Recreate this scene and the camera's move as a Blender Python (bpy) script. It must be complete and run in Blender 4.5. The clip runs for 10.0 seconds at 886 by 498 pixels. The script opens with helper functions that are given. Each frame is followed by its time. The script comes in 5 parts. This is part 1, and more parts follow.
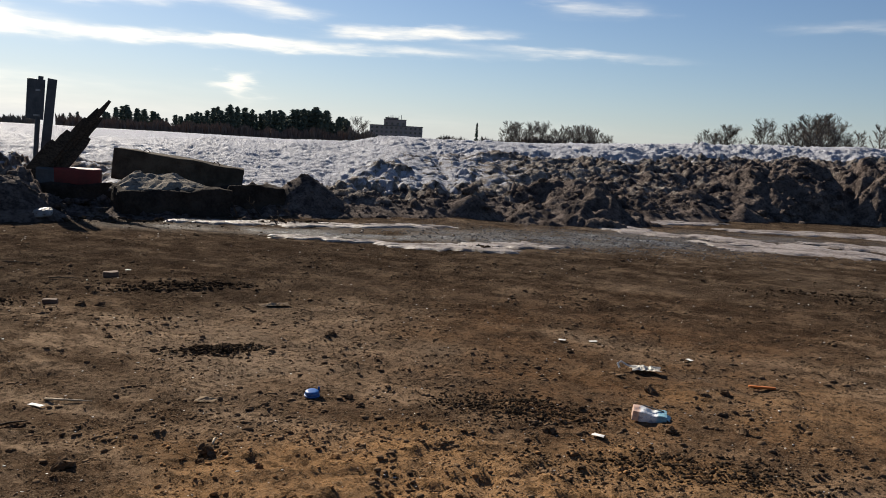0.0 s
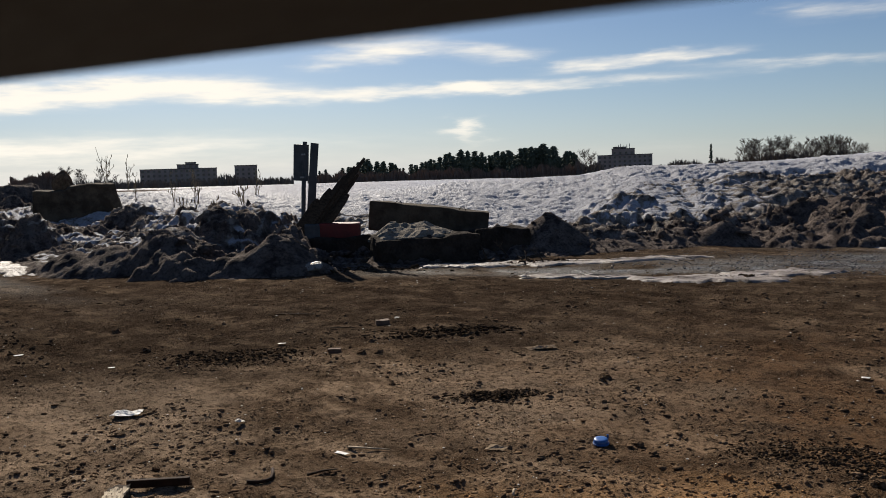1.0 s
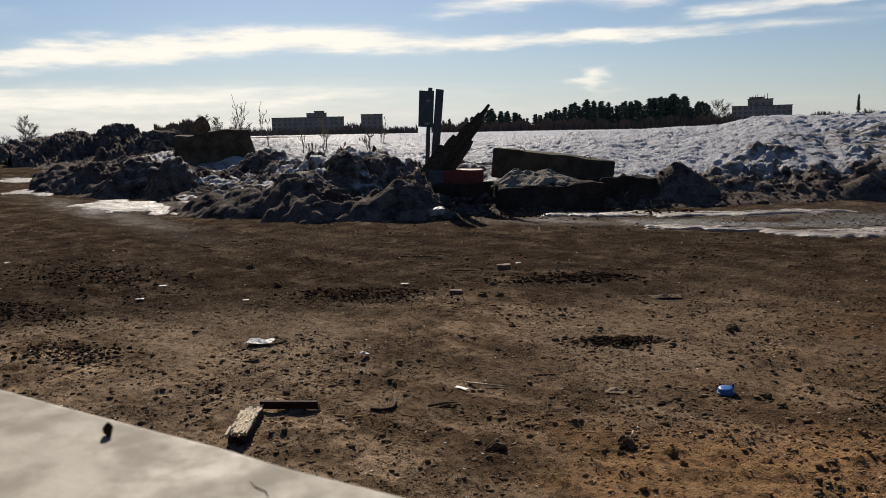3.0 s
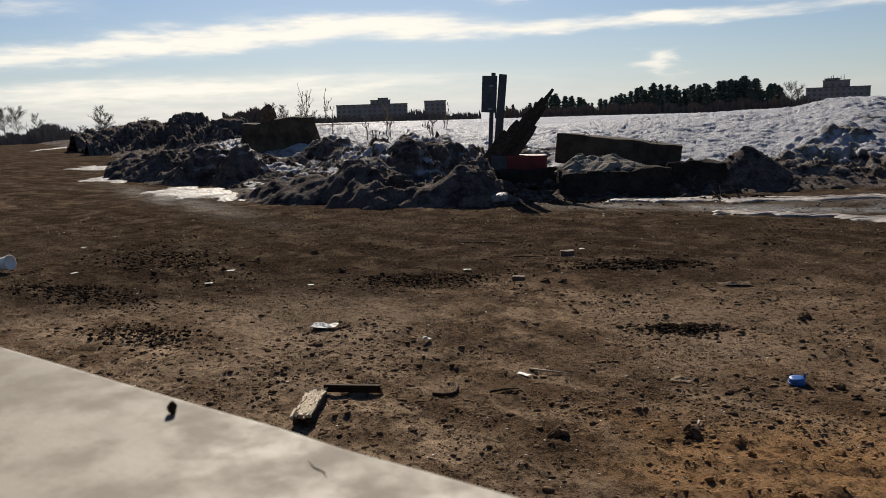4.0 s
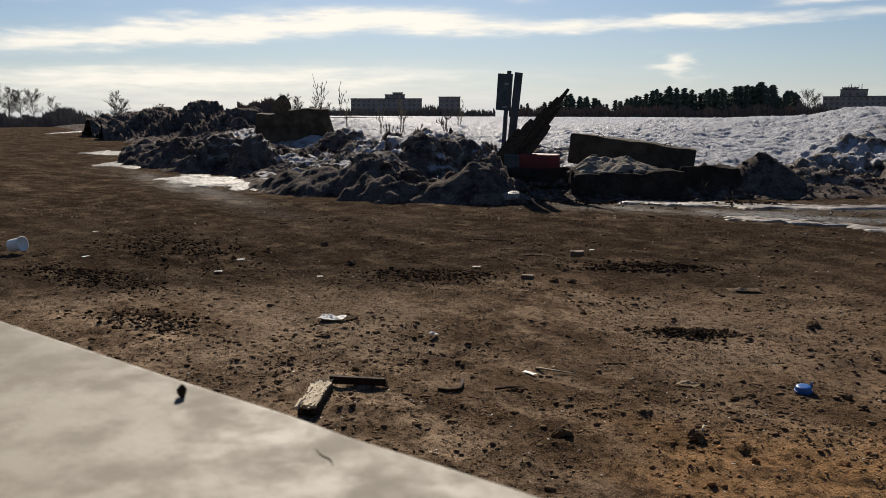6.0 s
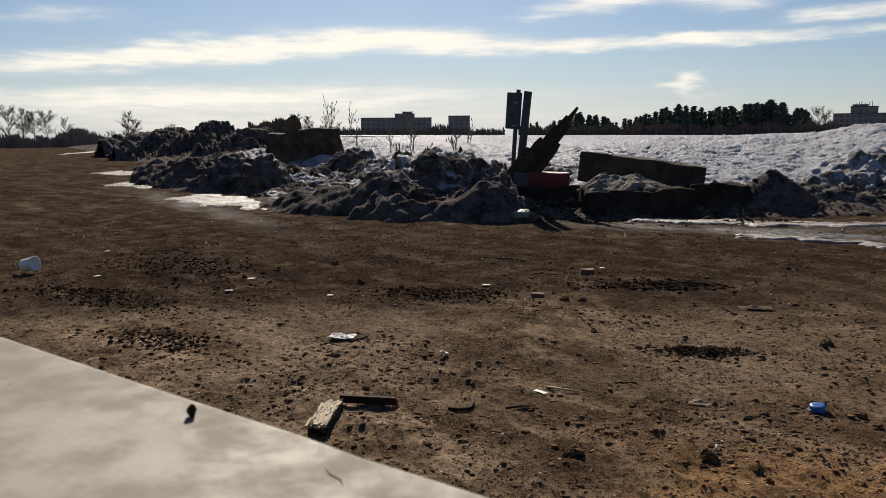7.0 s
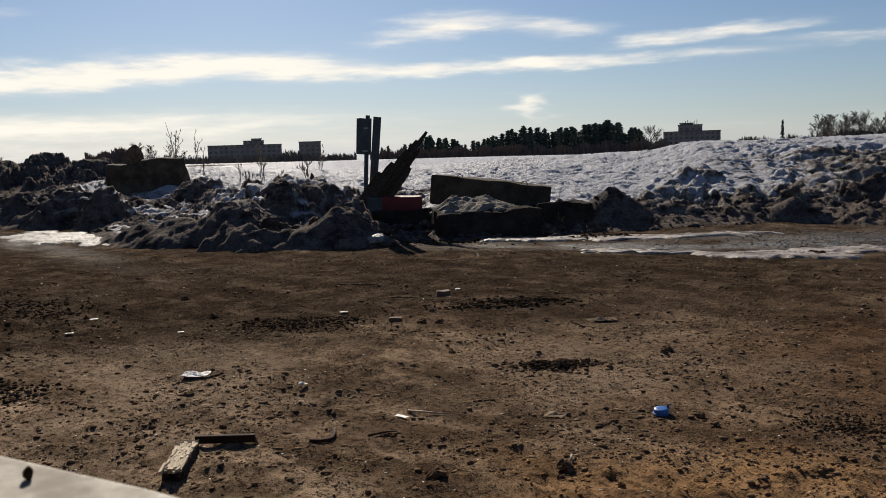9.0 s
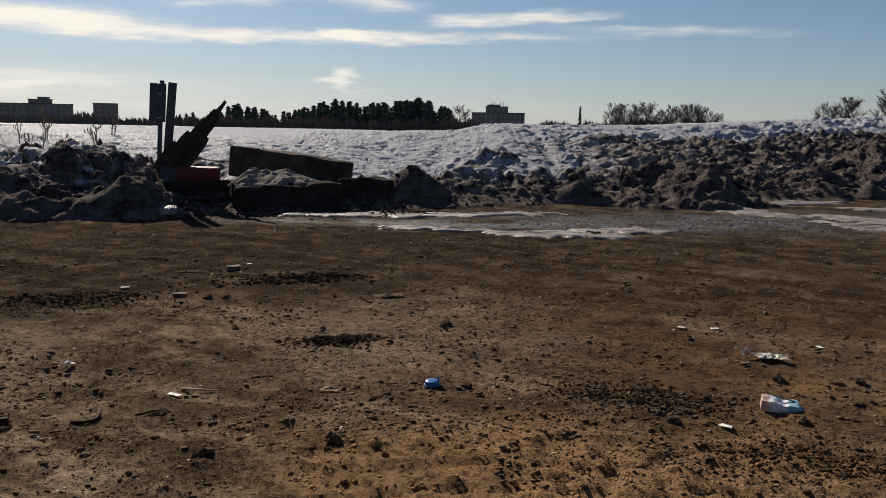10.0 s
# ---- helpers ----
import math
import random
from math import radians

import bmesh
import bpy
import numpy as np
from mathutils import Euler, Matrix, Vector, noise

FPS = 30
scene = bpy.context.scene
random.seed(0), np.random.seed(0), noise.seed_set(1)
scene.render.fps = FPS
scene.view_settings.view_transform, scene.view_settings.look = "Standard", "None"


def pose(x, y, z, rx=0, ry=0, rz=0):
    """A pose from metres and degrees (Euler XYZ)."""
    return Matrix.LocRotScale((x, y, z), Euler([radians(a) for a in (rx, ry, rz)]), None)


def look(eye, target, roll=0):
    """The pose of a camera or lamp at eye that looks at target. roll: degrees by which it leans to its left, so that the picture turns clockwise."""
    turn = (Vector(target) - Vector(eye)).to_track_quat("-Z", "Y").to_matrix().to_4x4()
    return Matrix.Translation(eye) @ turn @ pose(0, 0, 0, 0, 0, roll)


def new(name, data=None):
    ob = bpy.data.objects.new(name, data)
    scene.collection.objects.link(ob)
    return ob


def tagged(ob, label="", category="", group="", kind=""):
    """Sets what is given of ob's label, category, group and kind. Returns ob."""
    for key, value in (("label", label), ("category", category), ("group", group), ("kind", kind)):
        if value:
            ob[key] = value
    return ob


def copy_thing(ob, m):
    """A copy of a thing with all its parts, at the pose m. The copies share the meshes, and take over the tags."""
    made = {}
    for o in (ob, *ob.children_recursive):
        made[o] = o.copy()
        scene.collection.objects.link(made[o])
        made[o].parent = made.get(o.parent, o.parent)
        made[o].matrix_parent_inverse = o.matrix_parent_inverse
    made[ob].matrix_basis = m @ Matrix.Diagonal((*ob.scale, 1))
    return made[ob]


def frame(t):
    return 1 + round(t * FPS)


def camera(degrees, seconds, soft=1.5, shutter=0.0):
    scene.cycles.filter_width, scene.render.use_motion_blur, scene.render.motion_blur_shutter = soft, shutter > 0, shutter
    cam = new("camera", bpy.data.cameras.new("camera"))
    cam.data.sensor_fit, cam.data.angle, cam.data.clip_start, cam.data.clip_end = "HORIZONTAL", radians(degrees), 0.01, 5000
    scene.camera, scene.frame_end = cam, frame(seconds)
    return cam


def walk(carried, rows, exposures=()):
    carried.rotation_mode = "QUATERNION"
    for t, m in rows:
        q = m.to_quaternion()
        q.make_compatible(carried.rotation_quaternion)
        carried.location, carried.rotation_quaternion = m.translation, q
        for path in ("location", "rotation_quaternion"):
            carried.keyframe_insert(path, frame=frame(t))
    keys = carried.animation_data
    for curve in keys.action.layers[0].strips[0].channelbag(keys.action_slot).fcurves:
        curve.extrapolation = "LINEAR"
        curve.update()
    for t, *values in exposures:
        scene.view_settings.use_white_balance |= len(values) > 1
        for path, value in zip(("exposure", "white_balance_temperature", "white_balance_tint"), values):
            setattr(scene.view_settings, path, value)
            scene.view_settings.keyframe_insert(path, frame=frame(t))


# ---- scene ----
cam = camera(56.4, 10.0, soft=0.9)
cam.data.dof.use_dof, cam.data.dof.focus_distance, cam.data.dof.aperture_fstop = True, 9.0, 11.0   # small phone lens, near edges soft
PATH = [
    (0, (0.521, 0.373, 1.293), (-0.151, 2.24, 1.038), 3.2),
    (0.5, (0.328, 0.334, 1.313), (-0.625, 2.079, 1.101), 0.5),
    (0.6, (0.319, 0.331, 1.308), (-0.69, 2.046, 1.105), -0.1),
    (1, (0.288, 0.339, 1.325), (-0.882, 1.951, 1.147), -1.9),
    (1.5, (0.287, 0.335, 1.274), (-0.946, 1.893, 1.049), -1.7),
    (2, (0.284, 0.328, 1.268), (-0.99, 1.845, 0.991), -1.1),
    (2.2, (0.284, 0.328, 1.268), (-1.019, 1.816, 0.97), -1.2),
    (3.5, (0.286, 0.32, 1.272), (-1.151, 1.682, 0.989), -1.7),
    (4, (0.281, 0.332, 1.265), (-1.208, 1.629, 0.949), -2.0),
    (4.5, (0.28, 0.332, 1.263), (-1.217, 1.616, 0.933), -1.8),
    (5, (0.281, 0.329, 1.264), (-1.204, 1.627, 0.933), -0.9),
    (6.5, (0.282, 0.327, 1.263), (-1.23, 1.597, 0.946), -0.0),
    (7, (0.281, 0.328, 1.263), (-1.243, 1.593, 0.983), -0.4),
    (7.5, (0.288, 0.321, 1.275), (-1.229, 1.614, 1.103), -1.3),
    (8, (0.289, 0.317, 1.277), (-1.197, 1.649, 1.147), -1.4),
    (8.5, (0.294, 0.319, 1.277), (-1.089, 1.753, 1.104), -1.4),
    (9, (0.302, 0.324, 1.278), (-0.983, 1.84, 1.049), -1.8),
    (9.5, (0.333, 0.32, 1.279), (-0.829, 1.923, 0.995), -0.7),
    (9.8, (0.402, 0.311, 1.295), (-0.618, 2.007, 1.011), 1.0),
    (10, (0.47, 0.352, 1.303), (-0.431, 2.114, 1.009), 0.9),
]
walk(cam, [(t, look(eye, target, roll)) for t, eye, target, roll in PATH], [(0.0, 0.8), (0.7, 0.5), (7.0, 0.5), (7.6, 0.4), (8.4, 0.5), (9.4, 0.45), (10.0, 0.4)])

# ---- sky, sun ----
SUN_AZ, SUN_EL = 54.0, 30.0          # degrees left of +y, degrees above the horizon
SUN_DIR = Vector((-math.sin(radians(SUN_AZ)) * math.cos(radians(SUN_EL)), math.cos(radians(SUN_AZ)) * math.cos(radians(SUN_EL)), math.sin(radians(SUN_EL))))

sun_data = bpy.data.lights.new("sun", "SUN")
sun_data.energy, sun_data.angle, sun_data.color = 5.0, radians(0.6), (1.0, 0.90, 0.76)
sun = new("sun", sun_data)
sun.matrix_world = look(SUN_DIR * 60, (0, 0, 0))

world = bpy.data.worlds.new("world")
scene.world = world
world.use_nodes = True
wt = world.node_tree
wt.nodes.clear()


def wnode(kind):
    return wt.nodes.new(kind)


def wmath(op, a, b=None, c=None):
    n = wnode("ShaderNodeMath")
    n.operation = op
    for i, v in enumerate((a, b, c)):
        if v is None:
            continue
        if isinstance(v, (int, float)):
            n.inputs[i].default_value = v
        else:
            wt.links.new(v, n.inputs[i])
    return n.outputs[0]


sky = wnode("ShaderNodeTexSky")
sky.sky_type, sky.sun_disc, sky.sun_elevation, sky.sun_rotation = "NISHITA", False, radians(SUN_EL), radians(-SUN_AZ)
sky.altitude, sky.air_density, sky.dust_density, sky.ozone_density = 150.0, 1.0, 0.35, 2.5
coords = wnode("ShaderNodeTexCoord")
sep = wnode("ShaderNodeSeparateXYZ")
wt.links.new(coords.outputs["Generated"], sep.inputs[0])
az = wmath("MULTIPLY", wmath("ARCTAN2", wmath("MULTIPLY", sep.outputs[0], -1.0), sep.outputs[1]), 57.2958)
el = wmath("MULTIPLY", wmath("ARCSINE", sep.outputs[2]), 57.2958)


def sky_noise(sx, sy, off, detail):
    comb = wnode("ShaderNodeCombineXYZ")
    wt.links.new(wmath("MULTIPLY", az, sx), comb.inputs[0])
    wt.links.new(wmath("MULTIPLY", el, sy), comb.inputs[1])
    comb.inputs[2].default_value = off
    n = wnode("ShaderNodeTexNoise")
    n.inputs["Scale"].default_value, n.inputs["Detail"].default_value, n.inputs["Roughness"].default_value = 1.0, detail, 0.55
    wt.links.new(comb.outputs[0], n.inputs["Vector"])
    return n.outputs[0]


warp_a = wmath("SUBTRACT", sky_noise(0.12, 0.55, 3.1, 4.0), 0.5)
warp_b = wmath("SUBTRACT", sky_noise(0.25, 1.2, 9.4, 5.0), 0.5)
fine = sky_noise(0.35, 2.6, 1.7, 6.0)
azw = wmath("ADD", az, wmath("MULTIPLY", warp_b, 7.0))
elw = wmath("ADD", wmath("ADD", el, wmath("MULTIPLY", warp_a, 1.3)), wmath("MULTIPLY", warp_b, 0.9))
# thin spring clouds: azimuth, elevation, half width, half height, slope, weight
CLOUDS = [
    (72.0, 4.7, 8.0, 0.70, -0.08, 1.25), (60.0, 5.8, 9.0, 0.85, -0.04, 1.3), (52.0, 6.1, 7.0, 0.75, 0.05, 1.1), (41.0, 5.6, 7.0, 0.40, 0.0, 1.0), (33.0, 5.8, 4.0, 0.45, 0.0, 1.0),
    (25.0, 5.8, 7.0, 0.30, -0.01, 0.7), (39.5, 8.5, 4.2, 0.75, -0.03, 1.1), (44.5, 7.7, 2.2, 0.40, 0.0, 0.6), (32.0, 8.2, 3.5, 0.45, 0.05, 0.8), (26.5, 6.9, 2.8, 0.45, 0.0, 0.9), (20.5, 7.2, 4.0, 0.45, -0.05, 0.9),
    (12.0, 6.2, 7.0, 0.30, 0.03, 0.7), (66.0, 2.3, 20.0, 0.85, -0.012, 1.1), (64.0, 0.6, 20.0, 0.8, 0.0, 0.55), (33.9, 3.1, 1.1, 0.85, 0.0, 1.0), (74.5, 7.3, 4.0, 0.55, -0.06, 0.6), (67.5, 9.1, 2.5, 0.4, 0.0, 0.4),
    (10.5, 9.3, 4.0, 0.6, 0.0, 0.55), (-5.0, 8.3, 5.0, 0.5, 0.0, 0.35), (32.0, 7.6, 2.0, 0.3, 0.0, 0.4), (30.0, 1.2, 40.0, 1.0, 0.0, 0.25),
]
total = None
for a0, e0, wa, we, slope, weight in CLOUDS:
    da = wmath("SUBTRACT", azw, a0)
    de = wmath("SUBTRACT", wmath("SUBTRACT", elw, e0), wmath("MULTIPLY", da, slope))
    p = wmath("ADD", wmath("POWER", wmath("ABSOLUTE", wmath("DIVIDE", da, wa)), 2.0), wmath("POWER", wmath("ABSOLUTE", wmath("DIVIDE", de, we)), 2.0))
    g = wmath("MULTIPLY", wmath("EXPONENT", wmath("MULTIPLY", p, -1.0)), weight)
    total = g if total is None else wmath("ADD", total, g)
cover = wnode("ShaderNodeMapRange")
cover.interpolation_type = "SMOOTHSTEP"
cover.inputs[1].default_value, cover.inputs[2].default_value, cover.inputs[4].default_value = 0.05, 1.45, 0.95
wt.links.new(wmath("MULTIPLY", total, wmath("ADD", wmath("MULTIPLY", fine, 1.5), 0.22)), cover.inputs[0])
sky_gain = wnode("ShaderNodeMixRGB")
sky_gain.blend_type = "MULTIPLY"
sky_gain.inputs[0].default_value = 1.0
sky_gain.inputs[2].default_value = (0.050, 0.055, 0.064, 1)
wt.links.new(sky.outputs[0], sky_gain.inputs[1])
haze = wnode("ShaderNodeMixRGB")
wt.links.new(wmath("MULTIPLY", wmath("EXPONENT", wmath("MULTIPLY", wmath("ABSOLUTE", el), -0.28)), wmath("ADD", 0.26, wmath("MULTIPLY", wmath("EXPONENT", wmath("MULTIPLY", wmath("POWER", wmath("ABSOLUTE", wmath("DIVIDE", wmath("SUBTRACT", az, SUN_AZ), 38.0)), 2.0), -1.0)), 0.54))), haze.inputs[0])
wt.links.new(sky_gain.outputs[0], haze.inputs[1])
haze.inputs[2].default_value = (0.56, 0.61, 0.69, 1)
mix = wnode("ShaderNodeMixRGB")
wt.links.new(cover.outputs[0], mix.inputs[0])
wt.links.new(haze.outputs[0], mix.inputs[1])
mix.inputs[2].default_value = (1.05, 0.98, 0.86, 1)
bg = wnode("ShaderNodeBackground")
wt.links.new(mix.outputs[0], bg.inputs[0])
bg.inputs[1].default_value = 0.72
wo = wnode("ShaderNodeOutputWorld")
wt.links.new(bg.outputs[0], wo.inputs[0])


# ---- materials ----
class Mat:
    """A node material under construction."""

    def __init__(self, name, rough=0.8, metallic=0.0, spec=0.3):
        self.m = bpy.data.materials.new(name)
        self.m.use_nodes = True
        self.t = self.m.node_tree
        self.b = self.t.nodes["Principled BSDF"]
        self.b.inputs["Roughness"].default_value = rough
        self.b.inputs["Metallic"].default_value = metallic
        self.b.inputs["Specular IOR Level"].default_value = spec
        self.pos = self.t.nodes.new("ShaderNodeTexCoord").outputs["Object"]

    def put(self, v, sock):
        if isinstance(v, (int, float)):
            sock.default_value = v
        elif isinstance(v, tuple):
            sock.default_value = (*v, 1.0) if len(v) == 3 else v
        else:
            self.t.links.new(v, sock)

    def math(self, op, a, b=0.0):
        n = self.t.nodes.new("ShaderNodeMath")
        n.operation = op
        self.put(a, n.inputs[0])
        self.put(b, n.inputs[1])
        return n.outputs[0]

    def noise(self, scale, detail=4.0, rough=0.6, stretch=None, distort=0.0):
        n = self.t.nodes.new("ShaderNodeTexNoise")
        n.inputs["Scale"].default_value, n.inputs["Detail"].default_value = scale, detail
        n.inputs["Roughness"].default_value, n.inputs["Distortion"].default_value = rough, distort
        v = self.pos
        if stretch:
            mp = self.t.nodes.new("ShaderNodeMapping")
            mp.inputs["Scale"].default_value = stretch[:3]
            if len(stretch) > 3:
                mp.inputs["Rotation"].default_value = (0, 0, radians(stretch[3]))
            self.t.links.new(v, mp.inputs[0])
            v = mp.outputs[0]
        self.t.links.new(v, n.inputs["Vector"])
        return n.outputs[0]

    def voronoi(self, scale, feature="F1"):
        n = self.t.nodes.new("ShaderNodeTexVoronoi")
        n.feature = feature
        n.inputs["Scale"].default_value = scale
        self.t.links.new(self.pos, n.inputs["Vector"])
        return n.outputs[0]

    def attr(self, name):
        n = self.t.nodes.new("ShaderNodeAttribute")
        n.attribute_name = name
        return n.outputs["Fac"]

    def step(self, v, lo, hi, a=0.0, b=1.0):
        n = self.t.nodes.new("ShaderNodeMapRange")
        n.interpolation_type = "SMOOTHSTEP"
        for i, x in enumerate((v, lo, hi, a, b)):
            self.put(x, n.inputs[i])
        return n.outputs[0]

    def mix(self, f, a, b):
        n = self.t.nodes.new("ShaderNodeMixRGB")
        self.put(f, n.inputs[0])
        self.put(a, n.inputs[1])
        self.put(b, n.inputs[2])
        return n.outputs[0]

    def random(self):
        return self.t.nodes.new("ShaderNodeObjectInfo").outputs["Random"]

    def island(self):
        return self.t.nodes.new("ShaderNodeNewGeometry").outputs["Random Per Island"]

    def color(self, v):
        self.put(v, self.b.inputs["Base Color"])
        return self

    def rough(self, v):
        self.put(v, self.b.inputs["Roughness"])
        return self

    def bump(self, v, strength=0.5, dist=0.01):
        n = self.t.nodes.new("ShaderNodeBump")
        n.inputs["Strength"].default_value, n.inputs["Distance"].default_value = strength, dist
        self.put(v, n.inputs["Height"])
        self.t.links.new(n.outputs[0], self.b.inputs["Normal"])
        return self


def two_tone(name, c1, c2, scale=6.0, rough=0.8, bump=0.4, dist=0.004, metallic=0.0, spec=0.3, stretch=None):
    q = Mat(name, rough, metallic, spec)
    n1, n2 = q.noise(scale, 5.0, 0.65, stretch), q.noise(scale * 9, 3.0, 0.6, stretch)
    f = q.step(q.math("ADD", q.math("MULTIPLY", n1, 0.7), q.math("MULTIPLY", n2, 0.3)), 0.35, 0.65)
    q.color(q.mix(f, c1, c2)).rough(q.step(n2, 0.3, 0.7, rough - 0.1, min(1.0, rough + 0.1)))
    q.bump(q.math("ADD", q.math("MULTIPLY", n1, 0.5), n2), bump, dist)
    return q.m


def ground_material():
    q = Mat("packed_earth", 0.9, 0.0, 0.0)
    big, mid, fine_n, grit = q.noise(0.55, 4.0, 0.6), q.noise(3.2, 5.0, 0.68), q.noise(24.0, 5.0, 0.72), q.noise(140.0, 3.0, 0.7)
    drag = q.noise(1.0, 5.0, 0.6, (0.35, 2.2, 1.0, -28.0))
    base = q.mix(q.step(mid, 0.36, 0.66), (0.122, 0.083, 0.055), (0.448, 0.326, 0.223))
    base = q.mix(q.step(drag, 0.42, 0.62, 0.0, 0.75), base, (0.066, 0.040, 0.024))
    base = q.mix(q.step(big, 0.42, 0.64, 0.0, 0.7), base, (0.364, 0.273, 0.196))
    dark = q.attr("dark")
    base = q.mix(q.math("MULTIPLY", dark, q.step(mid, 0.3, 0.65, 1.0, 0.78)), base, (0.021, 0.0135, 0.0095))
    base = q.mix(q.math("MULTIPLY", q.attr("rust"), q.step(mid, 0.3, 0.6, 0.6, 1.0)), base, q.mix(q.step(mid, 0.36, 0.66), (0.050, 0.026, 0.014), (0.140, 0.077, 0.040)))
    sandy = q.math("MULTIPLY", q.attr("sand"), q.step(mid, 0.3, 0.6, 0.35, 1.0))
    base = q.mix(sandy, base, (0.330, 0.192, 0.094))
    base = q.mix(q.step(fine_n, 0.48, 0.60, 0.0, 0.80), base, q.mix(0.78, base, (0.011, 0.008, 0.005)))
    base = q.mix(q.step(grit, 0.53, 0.66, 0.0, 0.75), base, q.mix(0.65, base, (0.322, 0.259, 0.189)))
    base = q.mix(q.step(grit, 0.28, 0.42, 0.6, 0.0), base, (0.014, 0.010, 0.008))
    wet = q.attr("wet")
    q.put(q.math("MULTIPLY", wet, 0.22), q.b.inputs["Specular IOR Level"])
    base = q.mix(wet, base, q.mix(0.75, base, (0.022, 0.021, 0.022)))
    q.color(base).rough(q.math("SUBTRACT", q.step(fine_n, 0.3, 0.7, 0.78, 0.95), q.math("MULTIPLY", wet, q.step(mid, 0.35, 0.6, 0.62, 0.15))))
    q.bump(q.math("ADD", q.math("ADD", q.math("MULTIPLY", mid, 1.0), fine_n), q.math("MULTIPLY", grit, 0.6)), 1.0, 0.034)
    return q.m


def berm_material():
    q = Mat("dirty_snow_and_soil", 0.9, 0.0, 0.02)
    big, mid, fine_n, grit = q.noise(0.9, 5.0, 0.65), q.noise(4.5, 5.0, 0.7), q.noise(22.0, 5.0, 0.72), q.noise(90.0, 3.0, 0.7)
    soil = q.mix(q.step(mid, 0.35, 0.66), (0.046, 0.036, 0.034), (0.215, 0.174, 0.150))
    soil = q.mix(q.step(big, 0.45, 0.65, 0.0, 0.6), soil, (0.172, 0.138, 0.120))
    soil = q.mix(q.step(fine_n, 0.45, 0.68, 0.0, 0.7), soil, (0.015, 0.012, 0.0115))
    grey = q.mix(q.step(mid, 0.3, 0.7), (0.097, 0.082, 0.070), (0.336, 0.298, 0.260))
    clean = q.mix(q.step(fine_n, 0.35, 0.7), (0.500, 0.512, 0.565), (0.315, 0.318, 0.345))
    # the snow value also carries shade painted on heap fronts
    s = q.math("ADD", q.attr("snow"), q.math("ADD", q.math("MULTIPLY", q.math("SUBTRACT", mid, 0.5), 0.75), q.math("MULTIPLY", q.math("SUBTRACT", fine_n, 0.5), 0.45)))
    base = q.mix(q.step(s, 0.30, 0.46), soil, grey)
    base = q.mix(q.step(s, 0.52, 0.72), base, clean)
    base = q.mix(q.step(grit, 0.60, 0.72, 0.0, 0.6), base, (0.050, 0.040, 0.032))
    q.color(base).rough(q.step(s, 0.4, 0.7, 0.9, 0.55))
    q.bump(q.math("ADD", q.math("ADD", mid, q.math("MULTIPLY", fine_n, 0.7)), q.math("MULTIPLY", grit, 0.35)), 1.0, 0.075)
    return q.m


def ice_material(name, c1, c2, dirt=0.5, relief=0.02):
    q = Mat(name, 0.3, 0.0, 0.25)
    n1, n2 = q.noise(2.2, 5.0, 0.65, (0.6, 1.6, 1.0)), q.noise(20.0, 4.0, 0.7)
    base = q.mix(q.step(n1, 0.4, 0.62), c1, c2)
    base = q.mix(q.step(n2, 0.54, 0.66, 0.0, dirt), base, (0.07, 0.052, 0.038))
    q.color(base).rough(q.step(n2, 0.3, 0.7, 0.35, 0.75)).bump(q.math("ADD", n1, n2), 0.9, relief)
    return q.m


def ledge_material():
    q = Mat("weathered_white_paint", 0.7, 0.0, 0.2)
    n1, n2, n3 = q.noise(16.0, 6.0, 0.62), q.noise(75.0, 5.0, 0.68), q.noise(2.6, 4.0, 0.6)
    base = q.mix(q.step(n1, 0.38, 0.66), (0.302, 0.278, 0.236), (0.236, 0.215, 0.184))
    base = q.mix(q.step(n3, 0.46, 0.66, 0.0, 0.6), base, (0.182, 0.163, 0.136))
    base = q.mix(q.step(n2, 0.56, 0.74, 0.0, 0.4), base, (0.182, 0.167, 0.145))
    q.color(base).rough(q.step(n1, 0.35, 0.65, 0.62, 0.85)).bump(q.math("ADD", n1, q.math("MULTIPLY", n2, 0.5)), 0.25, 0.003)
    return q.m


def concrete_material():
    q = Mat("old_concrete", 0.9, 0.0, 0.05)
    n1, n2, n3 = q.noise(3.0, 6.0, 0.65), q.noise(28.0, 5.0, 0.7), q.voronoi(55.0)
    base = q.mix(q.step(n1, 0.35, 0.65), (0.040, 0.031, 0.023), (0.088, 0.070, 0.052))
    base = q.mix(q.step(n2, 0.52, 0.7, 0.0, 0.7), base, (0.030, 0.025, 0.021))
    base = q.mix(q.step(n3, 0.05, 0.16, 0.5, 0.0), base, (0.04, 0.035, 0.03))
    q.color(base).bump(q.math("ADD", n1, n2), 0.6, 0.012)
    return q.m


EARTH, BERM, LEDGE, CONCRETE = ground_material(), berm_material(), ledge_material(), concrete_material()
ICE = ice_material("dirty_ice", (0.288, 0.252, 0.228), (0.152, 0.124, 0.108), 0.9)
SLUSH = ice_material("wet_slush", (0.352, 0.328, 0.308), (0.168, 0.144, 0.124), 0.95, 0.09)
CLOD = two_tone("soil_clods", (0.062, 0.041, 0.027), (0.171, 0.117, 0.075), 9.0, 0.92, 0.8, 0.006, spec=0.0)
SANDCLOD = two_tone("sandy_clods", (0.125, 0.070, 0.036), (0.270, 0.155, 0.077), 9.0, 0.92, 0.8, 0.006, spec=0.0)
ASH = two_tone("black_soil", (0.023, 0.017, 0.012), (0.063, 0.045, 0.031), 14.0, 0.85, 0.8, 0.006, spec=0.0)
PEBBLE = two_tone("pale_chips", (0.45, 0.42, 0.37), (0.72, 0.70, 0.66), 30.0, 0.6, 0.3, 0.002)
